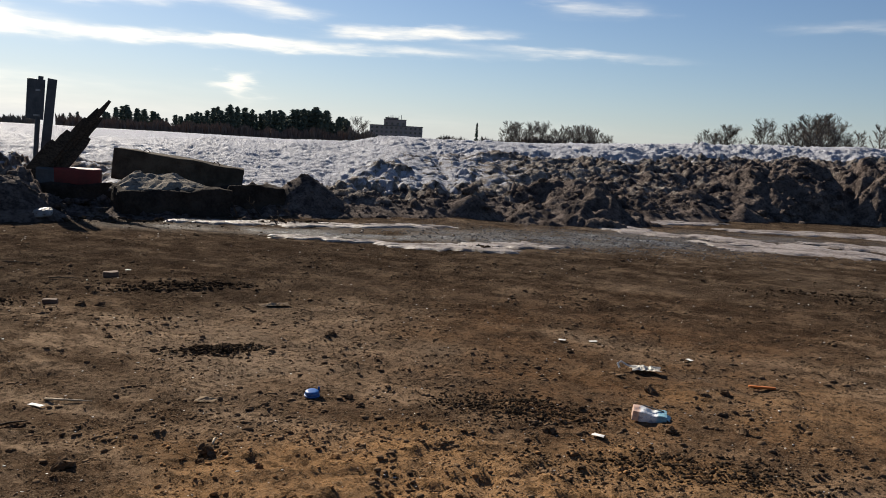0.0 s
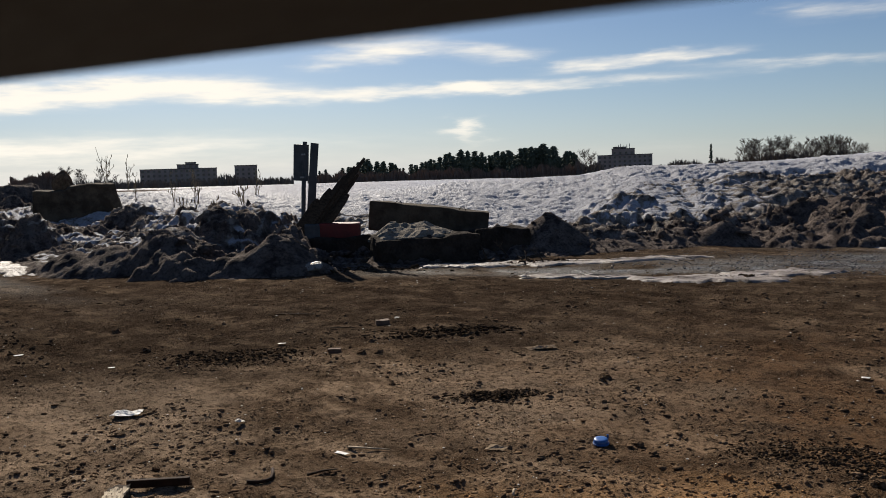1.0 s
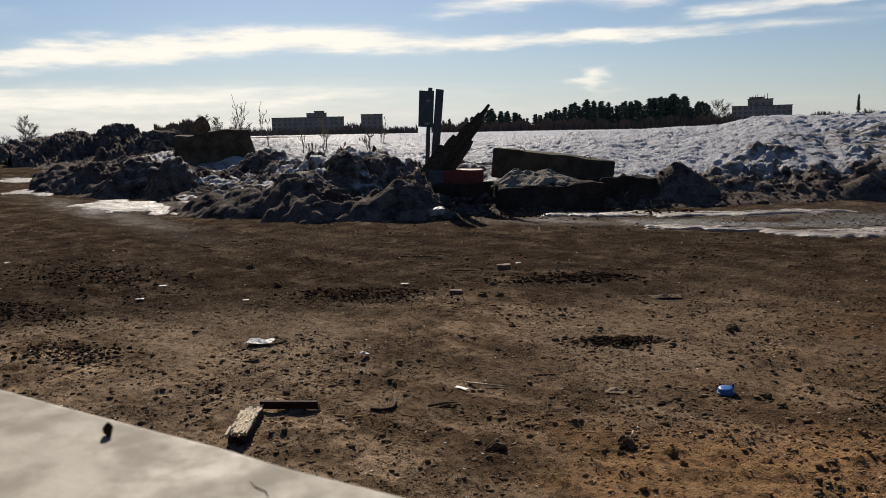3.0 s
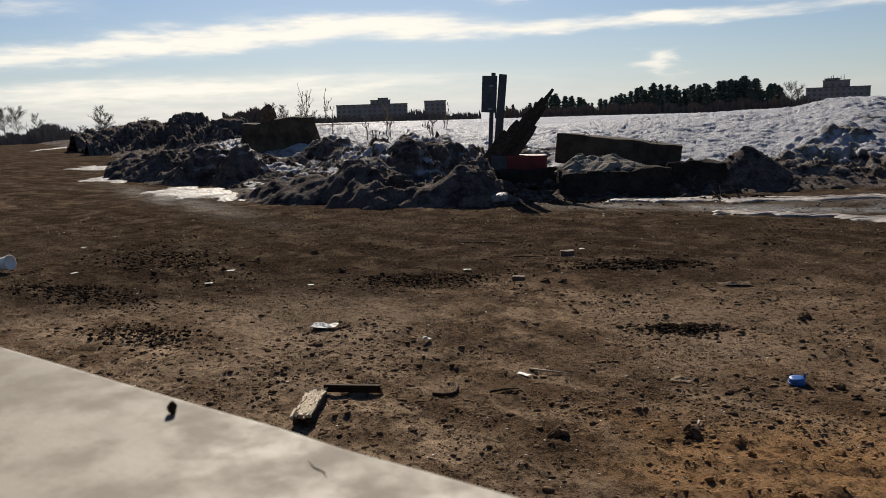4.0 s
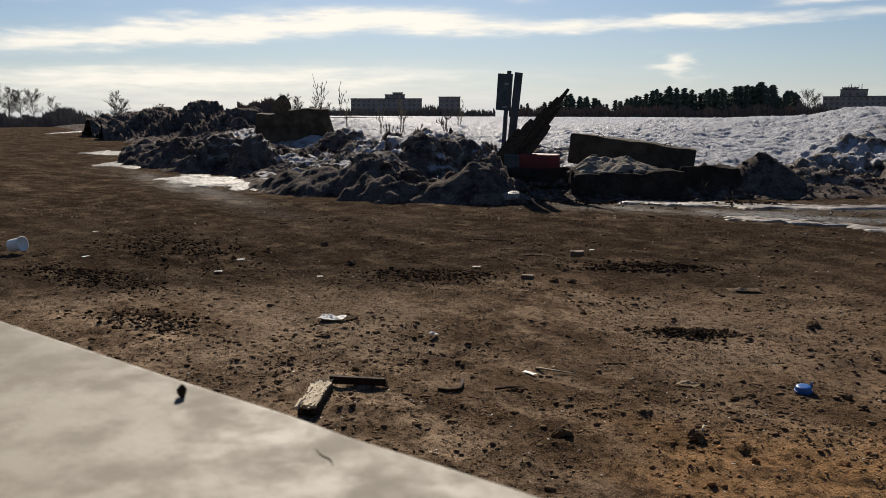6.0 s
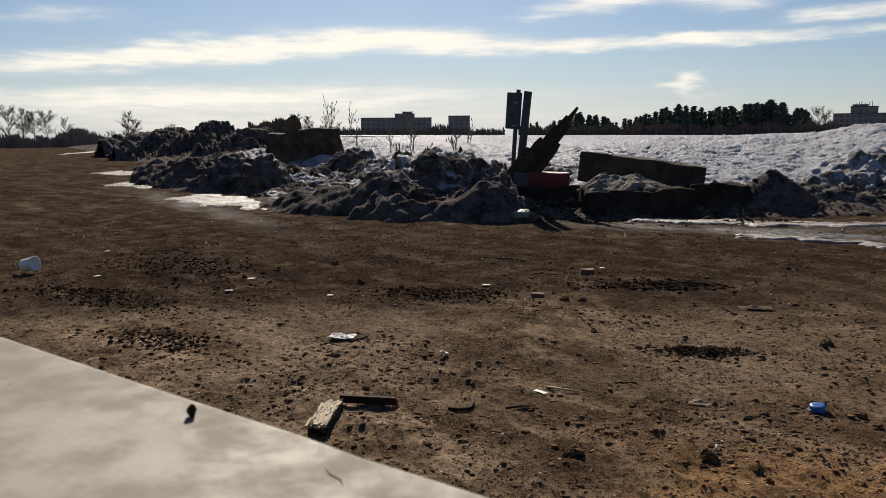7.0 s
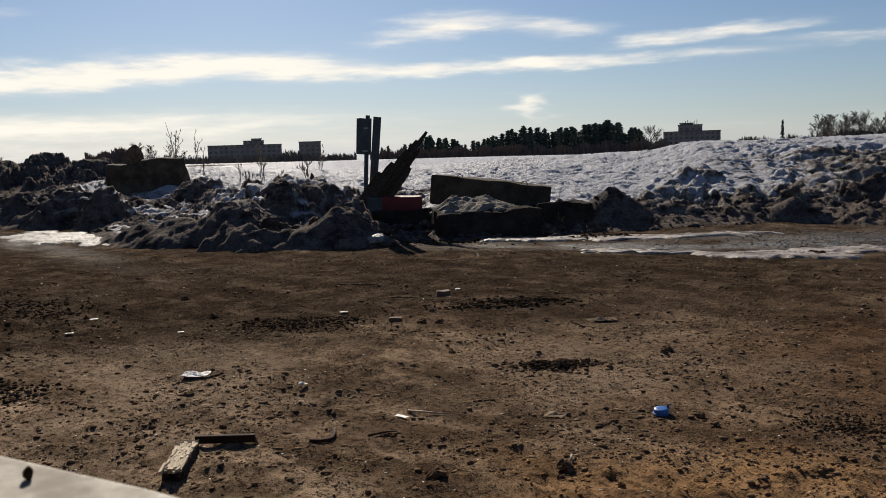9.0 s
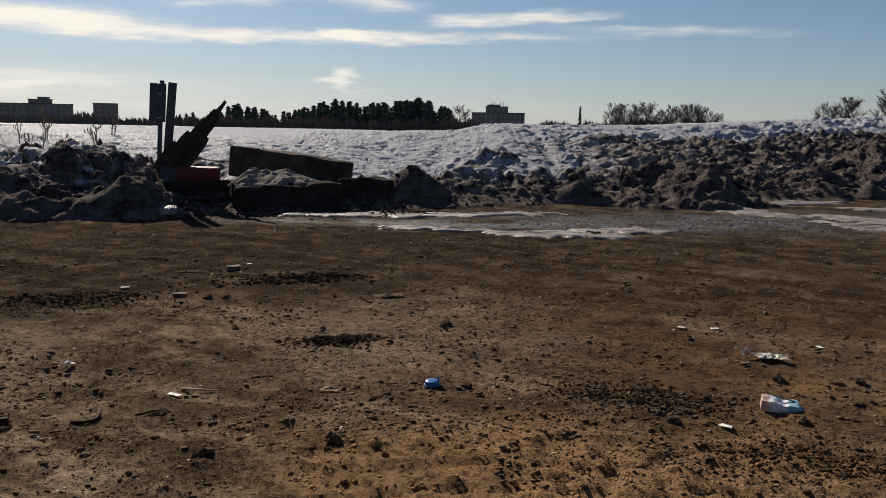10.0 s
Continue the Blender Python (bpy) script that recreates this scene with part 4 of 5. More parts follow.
black_heap(1.75, 9.15, 0.9, 0.22, 8, 300, 41, "flat dark strip of damp soil", 0.03)
# these black clods also stand in for the shadow before the blocks
black_heap(-7.5, 9.25, 1.0, 0.22, 38, 420, 45, "dark churned soil and painted shade along the foot of the blocks", 0.07)
black_heap(-5.7, 11.0, 0.8, 0.2, 40, 300, 47, "dark churned soil at the foot of the bank", 0.06)
black_heap(-2.5, 10.25, 0.22, 0.1, 25, 120, 49, "dark clods on the ice", 0.05)
black_heap(-4.6, 2.15, 0.35, 0.16, 20, 260, 51, "scattered dark clods on damp soil", 0.022)
black_heap(-6.3, 2.3, 0.6, 0.2, 15, 420, 53, "band of dark churned mud clods", 0.028)
black_heap(-7.3, 3.4, 0.9, 0.4, -10, 500, 43, "scattered dark clods on a dark strip", 0.03)


def clod(x, y, size, seed, m=CLOD, label="dark clod of soil on the lot", flat=0.75):
    bm = bmesh.new()
    bmesh.ops.create_icosphere(bm, subdivisions=3, radius=size)
    rough_up(bm, size * 0.75, 1.3 / size, seed)
    rough_up(bm, size * 0.40, 3.6 / size, seed + 5)
    rough_up(bm, size * 0.16, 9.0 / size, seed + 8)
    for v in bm.verts:
        v.co.z *= flat
    ob = part("soil_clod", bm, m)
    ob.matrix_basis = on_ground(x, y, seed * 37.0, -size * flat * 0.25)
    return tagged(ob, label, "soil clod", "larger clods on the lot")


for k, (cx, cy, cs) in enumerate(((-1.79, 2.70, 0.042), (-1.41, 3.06, 0.030), (-1.37, 2.97, 0.020), (-2.28, 2.92, 0.024), (-3.0, 2.55, 0.020), (-1.42, 3.99, 0.020), (-5.55, 4.25, 0.034), (-3.06, 4.35, 0.026),
                                  (-1.25, 4.02, 0.022), (-0.75, 3.75, 0.030), (-0.22, 4.02, 0.034), (0.13, 4.95, 0.034), (0.42, 5.05, 0.034), (0.52, 5.13, 0.036), (0.30, 4.30, 0.036), (0.62, 4.45, 0.034), (-0.45, 5.6, 0.032),
                                  (-1.95, 5.15, 0.034), (-1.92, 5.05, 0.024), (-4.05, 5.3, 0.036), (-3.85, 4.95, 0.040), (-3.72, 5.0, 0.034), (-0.15, 4.45, 0.028), (-0.9, 3.2, 0.034), (-0.6, 3.05, 0.030), (-1.15, 3.05, 0.034), (-6.5, 4.6, 0.04))):
    clod(cx, cy, cs * (1.0 if k in (0, 1, 6) else 0.6 if k in (9, 23, 24, 25) else 0.82), k + 2, SANDCLOD if k in (9, 23, 24, 25) else CLOD)

# blue bottle-top of a canister
cap = thing("canister_cap", on_ground(-1.408, 3.925, 20, -0.004, 6, 0), "blue plastic canister cap lying on the earth", "plastic cap")
bm = lathe([(0.0, 0.034), (0.020, 0.035), (0.031, 0.033), (0.034, 0.029), (0.036, 0.004), (0.035, 0.0), (0.032, 0.0), (0.031, 0.006), (0.029, 0.026), (0.0, 0.028)], 40)
for v in bm.verts:
    v.co.z *= 0.78
    ang = math.atan2(v.co.y, v.co.x)
    rad = math.hypot(v.co.x, v.co.y)
    if 0.033 < rad and v.co.z < 0.03:
        v.co.x *= 1 + 0.02 * math.cos(20 * ang)
        v.co.y *= 1 + 0.02 * math.cos(20 * ang)
part("shell", bm, BLUE, cap, "", True)
part("seal_ring", lathe([(0.0375, -0.001), (0.0395, 0.001), (0.0395, 0.006), (0.0375, 0.008), (0.0365, 0.004), (0.0375, -0.001)], 40), BLUE, cap, "", True)
part("pull_tab", box(0.010, 0.004, 0.022, pose(0.03, 0.022, 0.018), 0.001), BLUE, cap)

# crushed drink carton
ct = thing("drink_carton", on_ground(0.18, 4.47, 8, -0.012, 8, 6), "crushed printed drink carton in pale blue and orange", "carton")
ct.scale = (0.82, 0.82, 0.82)
bm = box(0.205, 0.095, 0.058, None, 0.003, 18)
for v in bm.verts:
    v.co.y += 0.20 * (v.co.z - 0.03) + 0.012 * math.sin(v.co.x * 22)
    if v.co.z > 0.03:
        v.co.z -= 0.018 * math.exp(-((v.co.x - 0.02) / 0.035) ** 2) + 0.10 * abs(v.co.x) * (v.co.x > 0)
rough_up(bm, 0.004, 30.0, 6)
part("body", bm, CARTON, ct)
bm = box(0.125, 0.010, 0.006, pose(0.02, 0.042, 0.052, 0, 4, -6), 0.002, 8)
rough_up(bm, 0.003, 40.0, 3)
part("torn_flap", bm, CARTONDARK, ct, "dark torn opening flap")
bm = box(0.03, 0.08, 0.005, pose(0.112, 0.0, 0.028, 0, 24, 0), 0.001, 6)
rough_up(bm, 0.003, 40.0, 5)
part("folded_end", bm, CARTON, ct)


def crumpled(name, x, y, sx, sy, h, seed, material, label, category, rz=0.0):
    bm = bmesh.new()
    bmesh.ops.create_grid(bm, x_segments=26, y_segments=18, size=0.5)
    for v in bm.verts:
        rr = max(abs(v.co.x), abs(v.co.y)) * 2
        px, py = v.co.x * sx, v.co.y * sy
        wob = noise.noise(Vector((px * 30, py * 30, seed)))
        v.co = Vector((px * (1 + 0.25 * wob), py * (1 + 0.25 * noise.noise(Vector((px * 25, py * 25, seed + 9)))), h * (0.5 + 0.7 * noise.noise(Vector((px * 24, py * 24, seed + 4))) + 0.35 * noise.noise(Vector((px * 70, py * 70, seed)))) * (1.1 - 0.75 * rr) + 0.006))
    bmesh.ops.solidify(bm, geom=bm.faces[:], thickness=0.0012)
    ob = part(name, bm, material)
    ob.matrix_basis = on_ground(x, y, rz, -0.003)
    return tagged(ob, label, category)


crumpled("crumpled_paper", -3.90, 2.99, 0.16, 0.10, 0.030, 3, PAPER, "crumpled sheet of bright white paper on the earth", "paper", 40)
crumpled("plastic_scrap", 0.06, 5.34, 0.17, 0.10, 0.035, 8, BONE, "torn dirty-white plastic scrap curled on the earth", "plastic scrap", 15)
pts = [(-0.11, 0.0, 0.01), (-0.12, 0.02, 0.03), (-0.10, 0.03, 0.042), (-0.06, 0.015, 0.022), (0.0, 0.0, 0.02)]
bm = tube(pts, [0.006, 0.007, 0.007, 0.006, 0.004], 6)
ob = part("plastic_strap", bm, WHITEPL)
ob.matrix_basis = on_ground(0.02, 5.34, 15)
tagged(ob, "curled white plastic strap beside a torn scrap", "plastic strap")
crumpled("paper_scrap", -1.80, 3.60, 0.09, 0.07, 0.02, 12, RAGCLOTH, "small folded grey scrap of cardboard on the earth", "scrap", 10)
crumpled("paper_scrap", -3.20, 3.22, 0.05, 0.035, 0.03, 14, BONE, "small pale scrap of torn packaging", "scrap", 60)
crumpled("rag", -2.72, 5.70, 0.22, 0.09, 0.030, 17, RAGCLOTH, "tan dirty rag trodden into the lot", "rag", 45)
for k, (px, py) in enumerate(((-0.555, 5.87), (-0.363, 5.99), (-4.72, 4.95), (-5.2, 3.72), (-8.80, 3.17), (-7.3, 2.6), (0.29, 5.78), (0.0, 4.05), (-2.42, 3.18), (-4.6, 6.3), (-5.9, 3.2), (-6.3, 3.6))):
    crumpled("paper_scrap", px, py, 0.045 + 0.012 * (k % 3), 0.030, 0.008, 20 + k, PAPER, "tiny white scrap of litter on the earth", "scrap", 23.0 * k)

# orange stick
ob = part("plastic_stick", box(0.15, 0.022, 0.012, None, 0.004, 8), ORANGE)
ob.matrix_basis = on_ground(0.72, 5.34, 14, -0.012)
tagged(ob, "flat orange plastic stick lying on the earth", "stick")


def brick(x, y, rz, sx, sy, sz, seed, label):
    bm = box(sx, sy, sz, None, 0.006, 10)
    rough_up(bm, 0.006, 14.0, seed)
    ob = part("brick_piece", bm, BRICK)
    ob.matrix_basis = on_ground(x, y, rz, 0.006)
    tagged(ob, label, "brick")


brick(-4.49, 5.96, 42, 0.12, 0.08, 0.05, 3, "worn brown brick fragment on the lot")
brick(-4.10, 4.92, 40, 0.10, 0.05, 0.035, 5, "dark brick fragment trodden into the lot")

# steel bar
ob = part("steel_bar", box(0.268, 0.022, 0.036, None, 0.003, 16), RUST)
ob.matrix_basis = on_ground(-2.785, 2.415, 40, 0.0)
tagged(ob, "short dark rusty steel bar lying on the earth", "steel bar")
# bent rod
pts = [(-2.484, 2.646), (-2.455, 2.685), (-2.435, 2.718), (-2.437, 2.745), (-2.47, 2.785), (-2.53, 2.838)]
bm = tube([(px, py, gz(px, py) + 0.009) for px, py in pts], [0.008] * 6, 8)
tagged(part("bent_rod", bm, RUST, None, "", True), "short rusty metal rod bent to an angle", "metal rod")
# thin twigs
for k, path in enumerate((((-2.446, 3.254), (-2.35, 3.285), (-2.231, 3.321)), ((-2.33, 2.86), (-2.30, 2.93), (-2.26, 2.98)), ((-4.75, 5.55), (-4.62, 5.62), (-4.55, 5.66)), ((-0.35, 2.85), (-0.33, 2.9), (-0.30, 2.96)), ((-1.42, 3.12), (-1.44, 3.16), (-1.45, 3.2)), ((-5.8, 5.9), (-5.6, 6.0), (-5.45, 6.1)))):
    bm = tube([(px, py, gz(px, py) + 0.010 + 0.008 * (i == 1)) for i, (px, py) in enumerate(path)], [0.0055, 0.005, 0.0025], 6)
    tagged(part("twig", bm, PALEWOOD if k in (0, 3, 4) else DARKWOOD, None, "", True), "thin dry twig lying on the earth", "twig", "twigs on the lot")

# dry branches at the foot of the bank
rb = random.Random(12)
for k in range(9):
    bxk, byk = -6.6 + 1.3 * rb.random(), 10.55 + 0.9 * rb.random()
    bm = bmesh.new()
    p = Vector((bxk, byk, gz(bxk, byk)))
    d = Vector((rb.uniform(-1, 1), rb.uniform(-0.6, 0.6), rb.uniform(0.1, 0.7))).normalized()
    q = p + d * rb.uniform(0.18, 0.4)
    tube([p, p.lerp(q, 0.5) + Vector((0, 0, 0.03)), q], [0.010, 0.008, 0.004], 5, bm)
    for j in range(3):
        f = p.lerp(q, rb.uniform(0.3, 0.9))
        tube([f, f + Vector((rb.uniform(-1, 1), rb.uniform(-1, 1), rb.uniform(0.2, 1))).normalized() * 0.12], [0.005, 0.002], 4, bm)
    tagged(part("dry_branch", bm, DARKWOOD), "dry bare branch lying at the foot of the bank", "branch", "branches at the bank")

# short broken board
wood = thing("broken_board", on_ground(-2.745, 2.165, 136, 0.004), "short broken board with pale splintered top lying on the earth", "broken board")
bm = box(0.35, 0.085, 0.042, None, 0.003, 26)
for v in bm.verts:
    if abs(v.co.x) > 0.15:
        v.co.x += 0.035 * noise.noise(Vector((v.co.y * 40, v.co.z * 40, 3.0)))
rough_up(bm, 0.006, 24.0, 8)
# dark wood on the sides: their shade put into the colour
part("board", bm, DARKWOOD, wood)
r = random.Random(8)
bm = bmesh.new()
for k in range(120):
    px, py = r.uniform(-0.165, 0.10), r.uniform(-0.038, 0.038)
    m = pose(px, py, 0.036, r.uniform(-12, 12), r.uniform(-12, 6), r.uniform(-14, 14))
    box(r.uniform(0.03, 0.09), r.uniform(0.005, 0.014), r.uniform(0.006, 0.016), m, 0.0, 0, bm)
part("torn_face", bm, PALEWOOD, wood, "pale torn wood fibres")

# white plastic bucket on its side
bk = thing("plastic_bucket", on_ground(-8.01, 2.16, 35, -0.066, 0, 80), "small white plastic bucket lying on its side", "bucket")
bk.scale = (0.78, 0.78, 0.78)
part("shell", lathe([(0.0, 0.002), (0.068, 0.0), (0.072, 0.004), (0.082, 0.16), (0.086, 0.162), (0.086, 0.172), (0.081, 0.172), (0.078, 0.16), (0.068, 0.01), (0.0, 0.008)], 36), WHITEPL, bk, "", True)
part("lid", lathe([(0.0, 0.176), (0.078, 0.176), (0.080, 0.180), (0.089, 0.180), (0.090, 0.168), (0.0875, 0.168), (0.0875, 0.175), (0.0, 0.172)], 36), WHITEPL, bk, "", True)


# ---- ice and slush along the bank's foot ----
def sheet(name, cx, cy, rx, ry, turn, seed, material, label, category, h=0.012):
    bm = bmesh.new()
    n, rings = 110, 7
    c, s = math.cos(radians(turn)), math.sin(radians(turn))
    prev = None
    mid = bm.verts.new((cx, cy, gz(cx, cy) + h + 0.012))
    for j in range(1, rings + 1):
        ring = []
        for k in range(n):
            a = 2 * math.pi * k / n
            w = 1 + 0.38 * noise.noise(Vector((math.cos(a) * 1.6, math.sin(a) * 1.6, seed))) + 0.15 * noise.noise(Vector((math.cos(a) * 4, math.sin(a) * 4, seed + 3))) + 0.05 * noise.noise(Vector((math.cos(a) * 14, math.sin(a) * 14, seed + 6)))
            f = j / rings * w
            lx, ly = rx * f * math.cos(a), ry * f * math.sin(a)
            ly += ry * 0.5 * noise.noise(Vector((lx * 2.2 / max(rx, 0.5) * 2, seed, 1.0))) + 0.06 * noise.noise(Vector((lx * 6, ly * 6, seed)))
            x, y = cx + lx * c - ly * s, cy + lx * s + ly * c
            up = h * (1 - (j / rings) ** 6) + 0.010 * noise.noise(Vector((x * 3, y * 3, seed)))
            ring.append(bm.verts.new((x, y, gz(x, y) + (up + 0.012 if j < rings else -0.02))))
        if prev is None:
            for k in range(n):
                bm.faces.new((mid, ring[k], ring[(k + 1) % n]))
        else:
            for k in range(n):
                bm.faces.new((prev[k], ring[k], ring[(k + 1) % n], prev[(k + 1) % n]))
        prev = ring
    return tagged(part(name, bm, material, None, "", True), label, category, "ice patches by the bank")


for k, (cx, cy, rx, ry, turn) in enumerate(((-2.75, 10.0, 1.05, 0.34, 20), (-2.3, 10.75, 0.8, 0.32, 30), (-4.3, 9.6, 0.8, 0.18, 25), (-4.9, 11.35, 1.6, 0.30, 36), (-1.35, 14.6, 1.2, 0.42, -32),
                                             (1.3, 13.5, 1.6, 0.62, 10), (0.3, 14.2, 1.0, 0.34, -25), (2.7, 14.9, 1.5, 0.55, 20), (1.6, 16.9, 1.7, 0.45, 30), (-6.4, 10.35, 0.9, 0.30, 45), (3.8, 17.6, 1.6, 0.5, 30), (-0.6, 16.8, 1.2, 0.3, 40))):
    sheet("ice_patch", cx, cy, rx, ry, turn, 3.7 * k, ICE, "patch of dirty pinkish ice on wet ground", "ice")
for k, (cx, cy, rx, ry, turn) in enumerate(((-14.3, 7.15, 2.1, 0.75, -2), (-12.7, 7.3, 0.9, 0.45, 10), (-20.6, 7.9, 1.9, 0.8, -14), (-11.0, 7.45, 0.6, 0.08, 10), (-9.6, 7.75, 0.7, 0.07, 15), (-27.5, 9.6, 1.8, 0.7, -20), (-70.0, 24.0, 14.0, 0.9, -32))):
    sheet("slush_patch", cx, cy, rx, ry, turn, 50 + 4.1 * k, SLUSH, "glistening strip of melting slush at the bank's foot", "slush")
bm = bmesh.new()
bmesh.ops.create_icosphere(bm, subdivisions=3, radius=0.15)
rough_up(bm, 0.10, 7.0, 3)
bm.transform(pose(-8.03, 8.60, 0.10) @ Matrix.Diagonal((1.0, 0.8, 0.40, 1)))
tagged(part("ice_lump", bm, SLUSH, None, "", True), "bright lump of ice at the bank's foot", "ice lump")

# lumps strewn over the bank
r = np.random.RandomState(77)
uu, sv = r.uniform(103, 148, 15000), r.uniform(0.0, 1.0, 15000) ** 2 * 7
px, py, pz, psnow = bank(uu, np.maximum(sv, 0.05))
keep = psnow < 0.45
scatter("bank_lumps", px[keep], py[keep], pz[keep], np.clip(0.010 * (1 + r.pareto(2.0, keep.sum())), 0, 0.10), BERM, 78, "frozen lumps of soil and snow on the bank", "soil lumps", 0.75, 0.25)


# ---- dry weeds on the bank ----
def weed(x, y, z, h, seed):
    r = random.Random(seed)
    ob = thing("dry_weed", pose(x, y, z), "tall dry brown weed on the snow bank", "dry weed", "weeds on the bank")
    for k in range(r.randint(2, 4)):
        bm = bmesh.new()
        lean = Vector((r.uniform(-0.25, 0.25), r.uniform(-0.25, 0.25), 1.0))
        hh = h * r.uniform(0.55, 1.0)
        p = [Vector((r.uniform(-0.08, 0.08), r.uniform(-0.08, 0.08), -0.05))]
        for j in range(5):
            p.append(p[-1] + (lean + Vector((r.uniform(-0.12, 0.12), r.uniform(-0.12, 0.12), 0))) * hh / 5)
        tube(p, [0.011, 0.010, 0.009, 0.008, 0.007, 0.004], 4, bm)
        for j in range(6):
            i = r.randint(2, 5)
            q = p[i] + Vector((r.uniform(-0.15, 0.15), r.uniform(-0.15, 0.15), r.uniform(0.05, 0.16))) * h * 0.7
            tube([p[i], q], [0.007, 0.006], 3, bm)
            tube([q, q + Vector((0, 0, 0.07))], [0.014, 0.004], 4, bm)
        part("stem", bm, STRAW, ob)


for k, (wx, wy, wz, wh) in enumerate(((-20.7, 13.5, 1.3, 1.35), (-20.3, 13.9, 1.25, 1.0), (-20.9, 14.5, 0.9, 0.9), (-19.8, 15.0, 0.8, 1.0), (-19.2, 15.4, 0.8, 0.9), (-21.6, 17.2, 0.9, 0.9), (-20.4, 18.6, 1.0, 0.8), (-15.4, 12.1, 0.75, 0.7), (-14.9, 12.0, 0.7, 0.8), (-13.6, 11.6, 0.6, 0.7), (-14.0, 12.6, 0.7, 0.95), (-21.8, 12.0, 1.2, 0.5))):
    weed(wx, wy, min(wz, bank_height(wx, wy) + (0.3 if k < 2 else 0)) if k > 1 else wz, wh, k)


# ---- woods and houses in the distance ----
def at(azimuth, dist, z=0.0, rz=0.0):
    return pose(-math.sin(radians(azimuth)) * dist, math.cos(radians(azimuth)) * dist, z - float(fall(dist)), 0, 0, rz)


def pine(h, seed, m, label):
    r = random.Random(seed)
    ob = thing("pine_tree", m, label, "pine tree", "pine wood")
    lean = Vector((r.uniform(-0.02, 0.02), r.uniform(-0.02, 0.02), 1))
    part("trunk", tube([lean * h * f for f in (-0.02, 0.3, 0.7, 0.98)], [h * 0.016, h * 0.013, h * 0.008, h * 0.002], 6), TRUNK, ob)
    verts, faces = [], []
    low = r.uniform(0.12, 0.40)
    for k in range(420):
        f = low + (1 - low) * r.random()
        g = (f - low) / (1 - low)
        tier = 0.72 + 0.28 * math.sin(g * (26 + 3 * (seed % 4)) + seed)
        spread = h * (0.20 * (1 - g) ** 0.6 * (0.30 + g) ** 0.3 * tier + 0.010) * r.uniform(0.35, 1.0)
        a = r.uniform(0, 6.283)
        c = lean * h * f + Vector((math.cos(a), math.sin(a), 0)) * spread + Vector((0, 0, -0.15 * spread))
        out = Vector((math.cos(a), math.sin(a), r.uniform(-0.35, 0.25)))
        w = h * r.uniform(0.022, 0.050)
        t = out.cross(Vector((0, 0, 1))).normalized()
        for q in (c - out * w - t * w * 0.7, c - out * w * 0.4 + t * w, c + out * w * 1.5, c + Vector((0, 0, 1)) * w * 0.7 + t * w * 0.2):
            verts.append(q)
        i = len(verts) - 4
        faces += [(i, i + 1, i + 2), (i, i + 3, i + 2), (i + 1, i + 2, i + 3), (i, i + 1, i + 3)]
    me = bpy.data.meshes.new("crown")
    me.from_pydata(verts, [], faces)
    me.materials.append(NEEDLE)
    c = new("crown", me)
    c.parent = ob
    return ob


def bare_tree(h, seed, m, label, girth=0.30, thick=0.012):
    """A leafless tree: limbs that rise from the stem into an oval crown of fine twigs."""
    r = random.Random(seed)
    ob = thing("bare_tree", m, label, "tree", "bare trees")
    trunk, crown = bmesh.new(), bmesh.new()
    bend = [Vector((r.uniform(-0.03, 0.03) * h * f, r.uniform(-0.03, 0.03) * h * f, h * f)) for f in (-0.02, 0.25, 0.5, 0.75, 0.94)]
    tube(bend, [h * thick * f for f in (1.0, 0.8, 0.55, 0.3, 0.1)], 5, trunk, False)
    for k in range(30):
        f = r.uniform(0.20, 0.92)
        i = min(3, int(f * 4))
        foot = bend[i].lerp(bend[i + 1], f * 4 - i if i < 3 else (f - 0.75) / 0.19)
        g = (f - 0.20) / 0.72
        reach = h * girth * (0.45 + 0.75 * math.sin(math.pi * (0.25 + 0.7 * g))) * r.uniform(0.65, 1.1)
        a = r.uniform(0, 6.283)
        d = Vector((math.cos(a), math.sin(a), r.uniform(0.5, 1.2))).normalized()
        mid = foot + d * reach * 0.5
        tip = mid + (d + Vector((0, 0, 0.35))).normalized() * reach * 0.5
        tube([foot, mid, tip], [h * thick * 0.45, h * thick * 0.32, h * thick * 0.18], 3, trunk if k < 10 else crown, False)
        for j in range(12):
            t = r.uniform(0.3, 1.0)
            q = foot.lerp(mid, t * 2) if t < 0.5 else mid.lerp(tip, t * 2 - 1)
            e = (d + Vector((r.uniform(-1, 1), r.uniform(-1, 1), r.uniform(-0.3, 0.9)))).normalized()
            q2 = q + e * reach * r.uniform(0.2, 0.42)
            tube([q, q2], [h * thick * 0.26, h * thick * 0.16], 3, crown, False)
            for n in range(3):
                q3 = q.lerp(q2, r.uniform(0.3, 1.0))
                e2 = (e + Vector((r.uniform(-1, 1), r.uniform(-1, 1), r.uniform(-0.4, 0.8)))).normalized()
                tube([q3, q3 + e2 * reach * r.uniform(0.10, 0.22)], [h * thick * 0.20, h * thick * 0.13], 3, crown, False)
    part("trunk", trunk, TRUNK, ob)
    part("crown", crown, TWIG, ob)
    return ob


pines = [pine(15.0, 40 + k, at(40.0 - k, 420), "dark green pine in a far wood") for k in range(5)]
r = random.Random(21)
# far skyline of the pine wood: azimuth and height of the tops
WOOD = ((44.6, 6.4), (44.0, 6.2), (42.6, 8.2), (41.3, 10.8), (39.8, 9.8), (38.4, 7.6), (37.0, 9.0), (36.0, 11.4), (34.5, 13.4), (33.0, 12.0), (31.2, 12.4), (29.0, 14.2), (27.6, 13.0), (26.6, 10.5))
waz, wht = [p[0] for p in WOOD][::-1], [p[1] for p in WOOD][::-1]
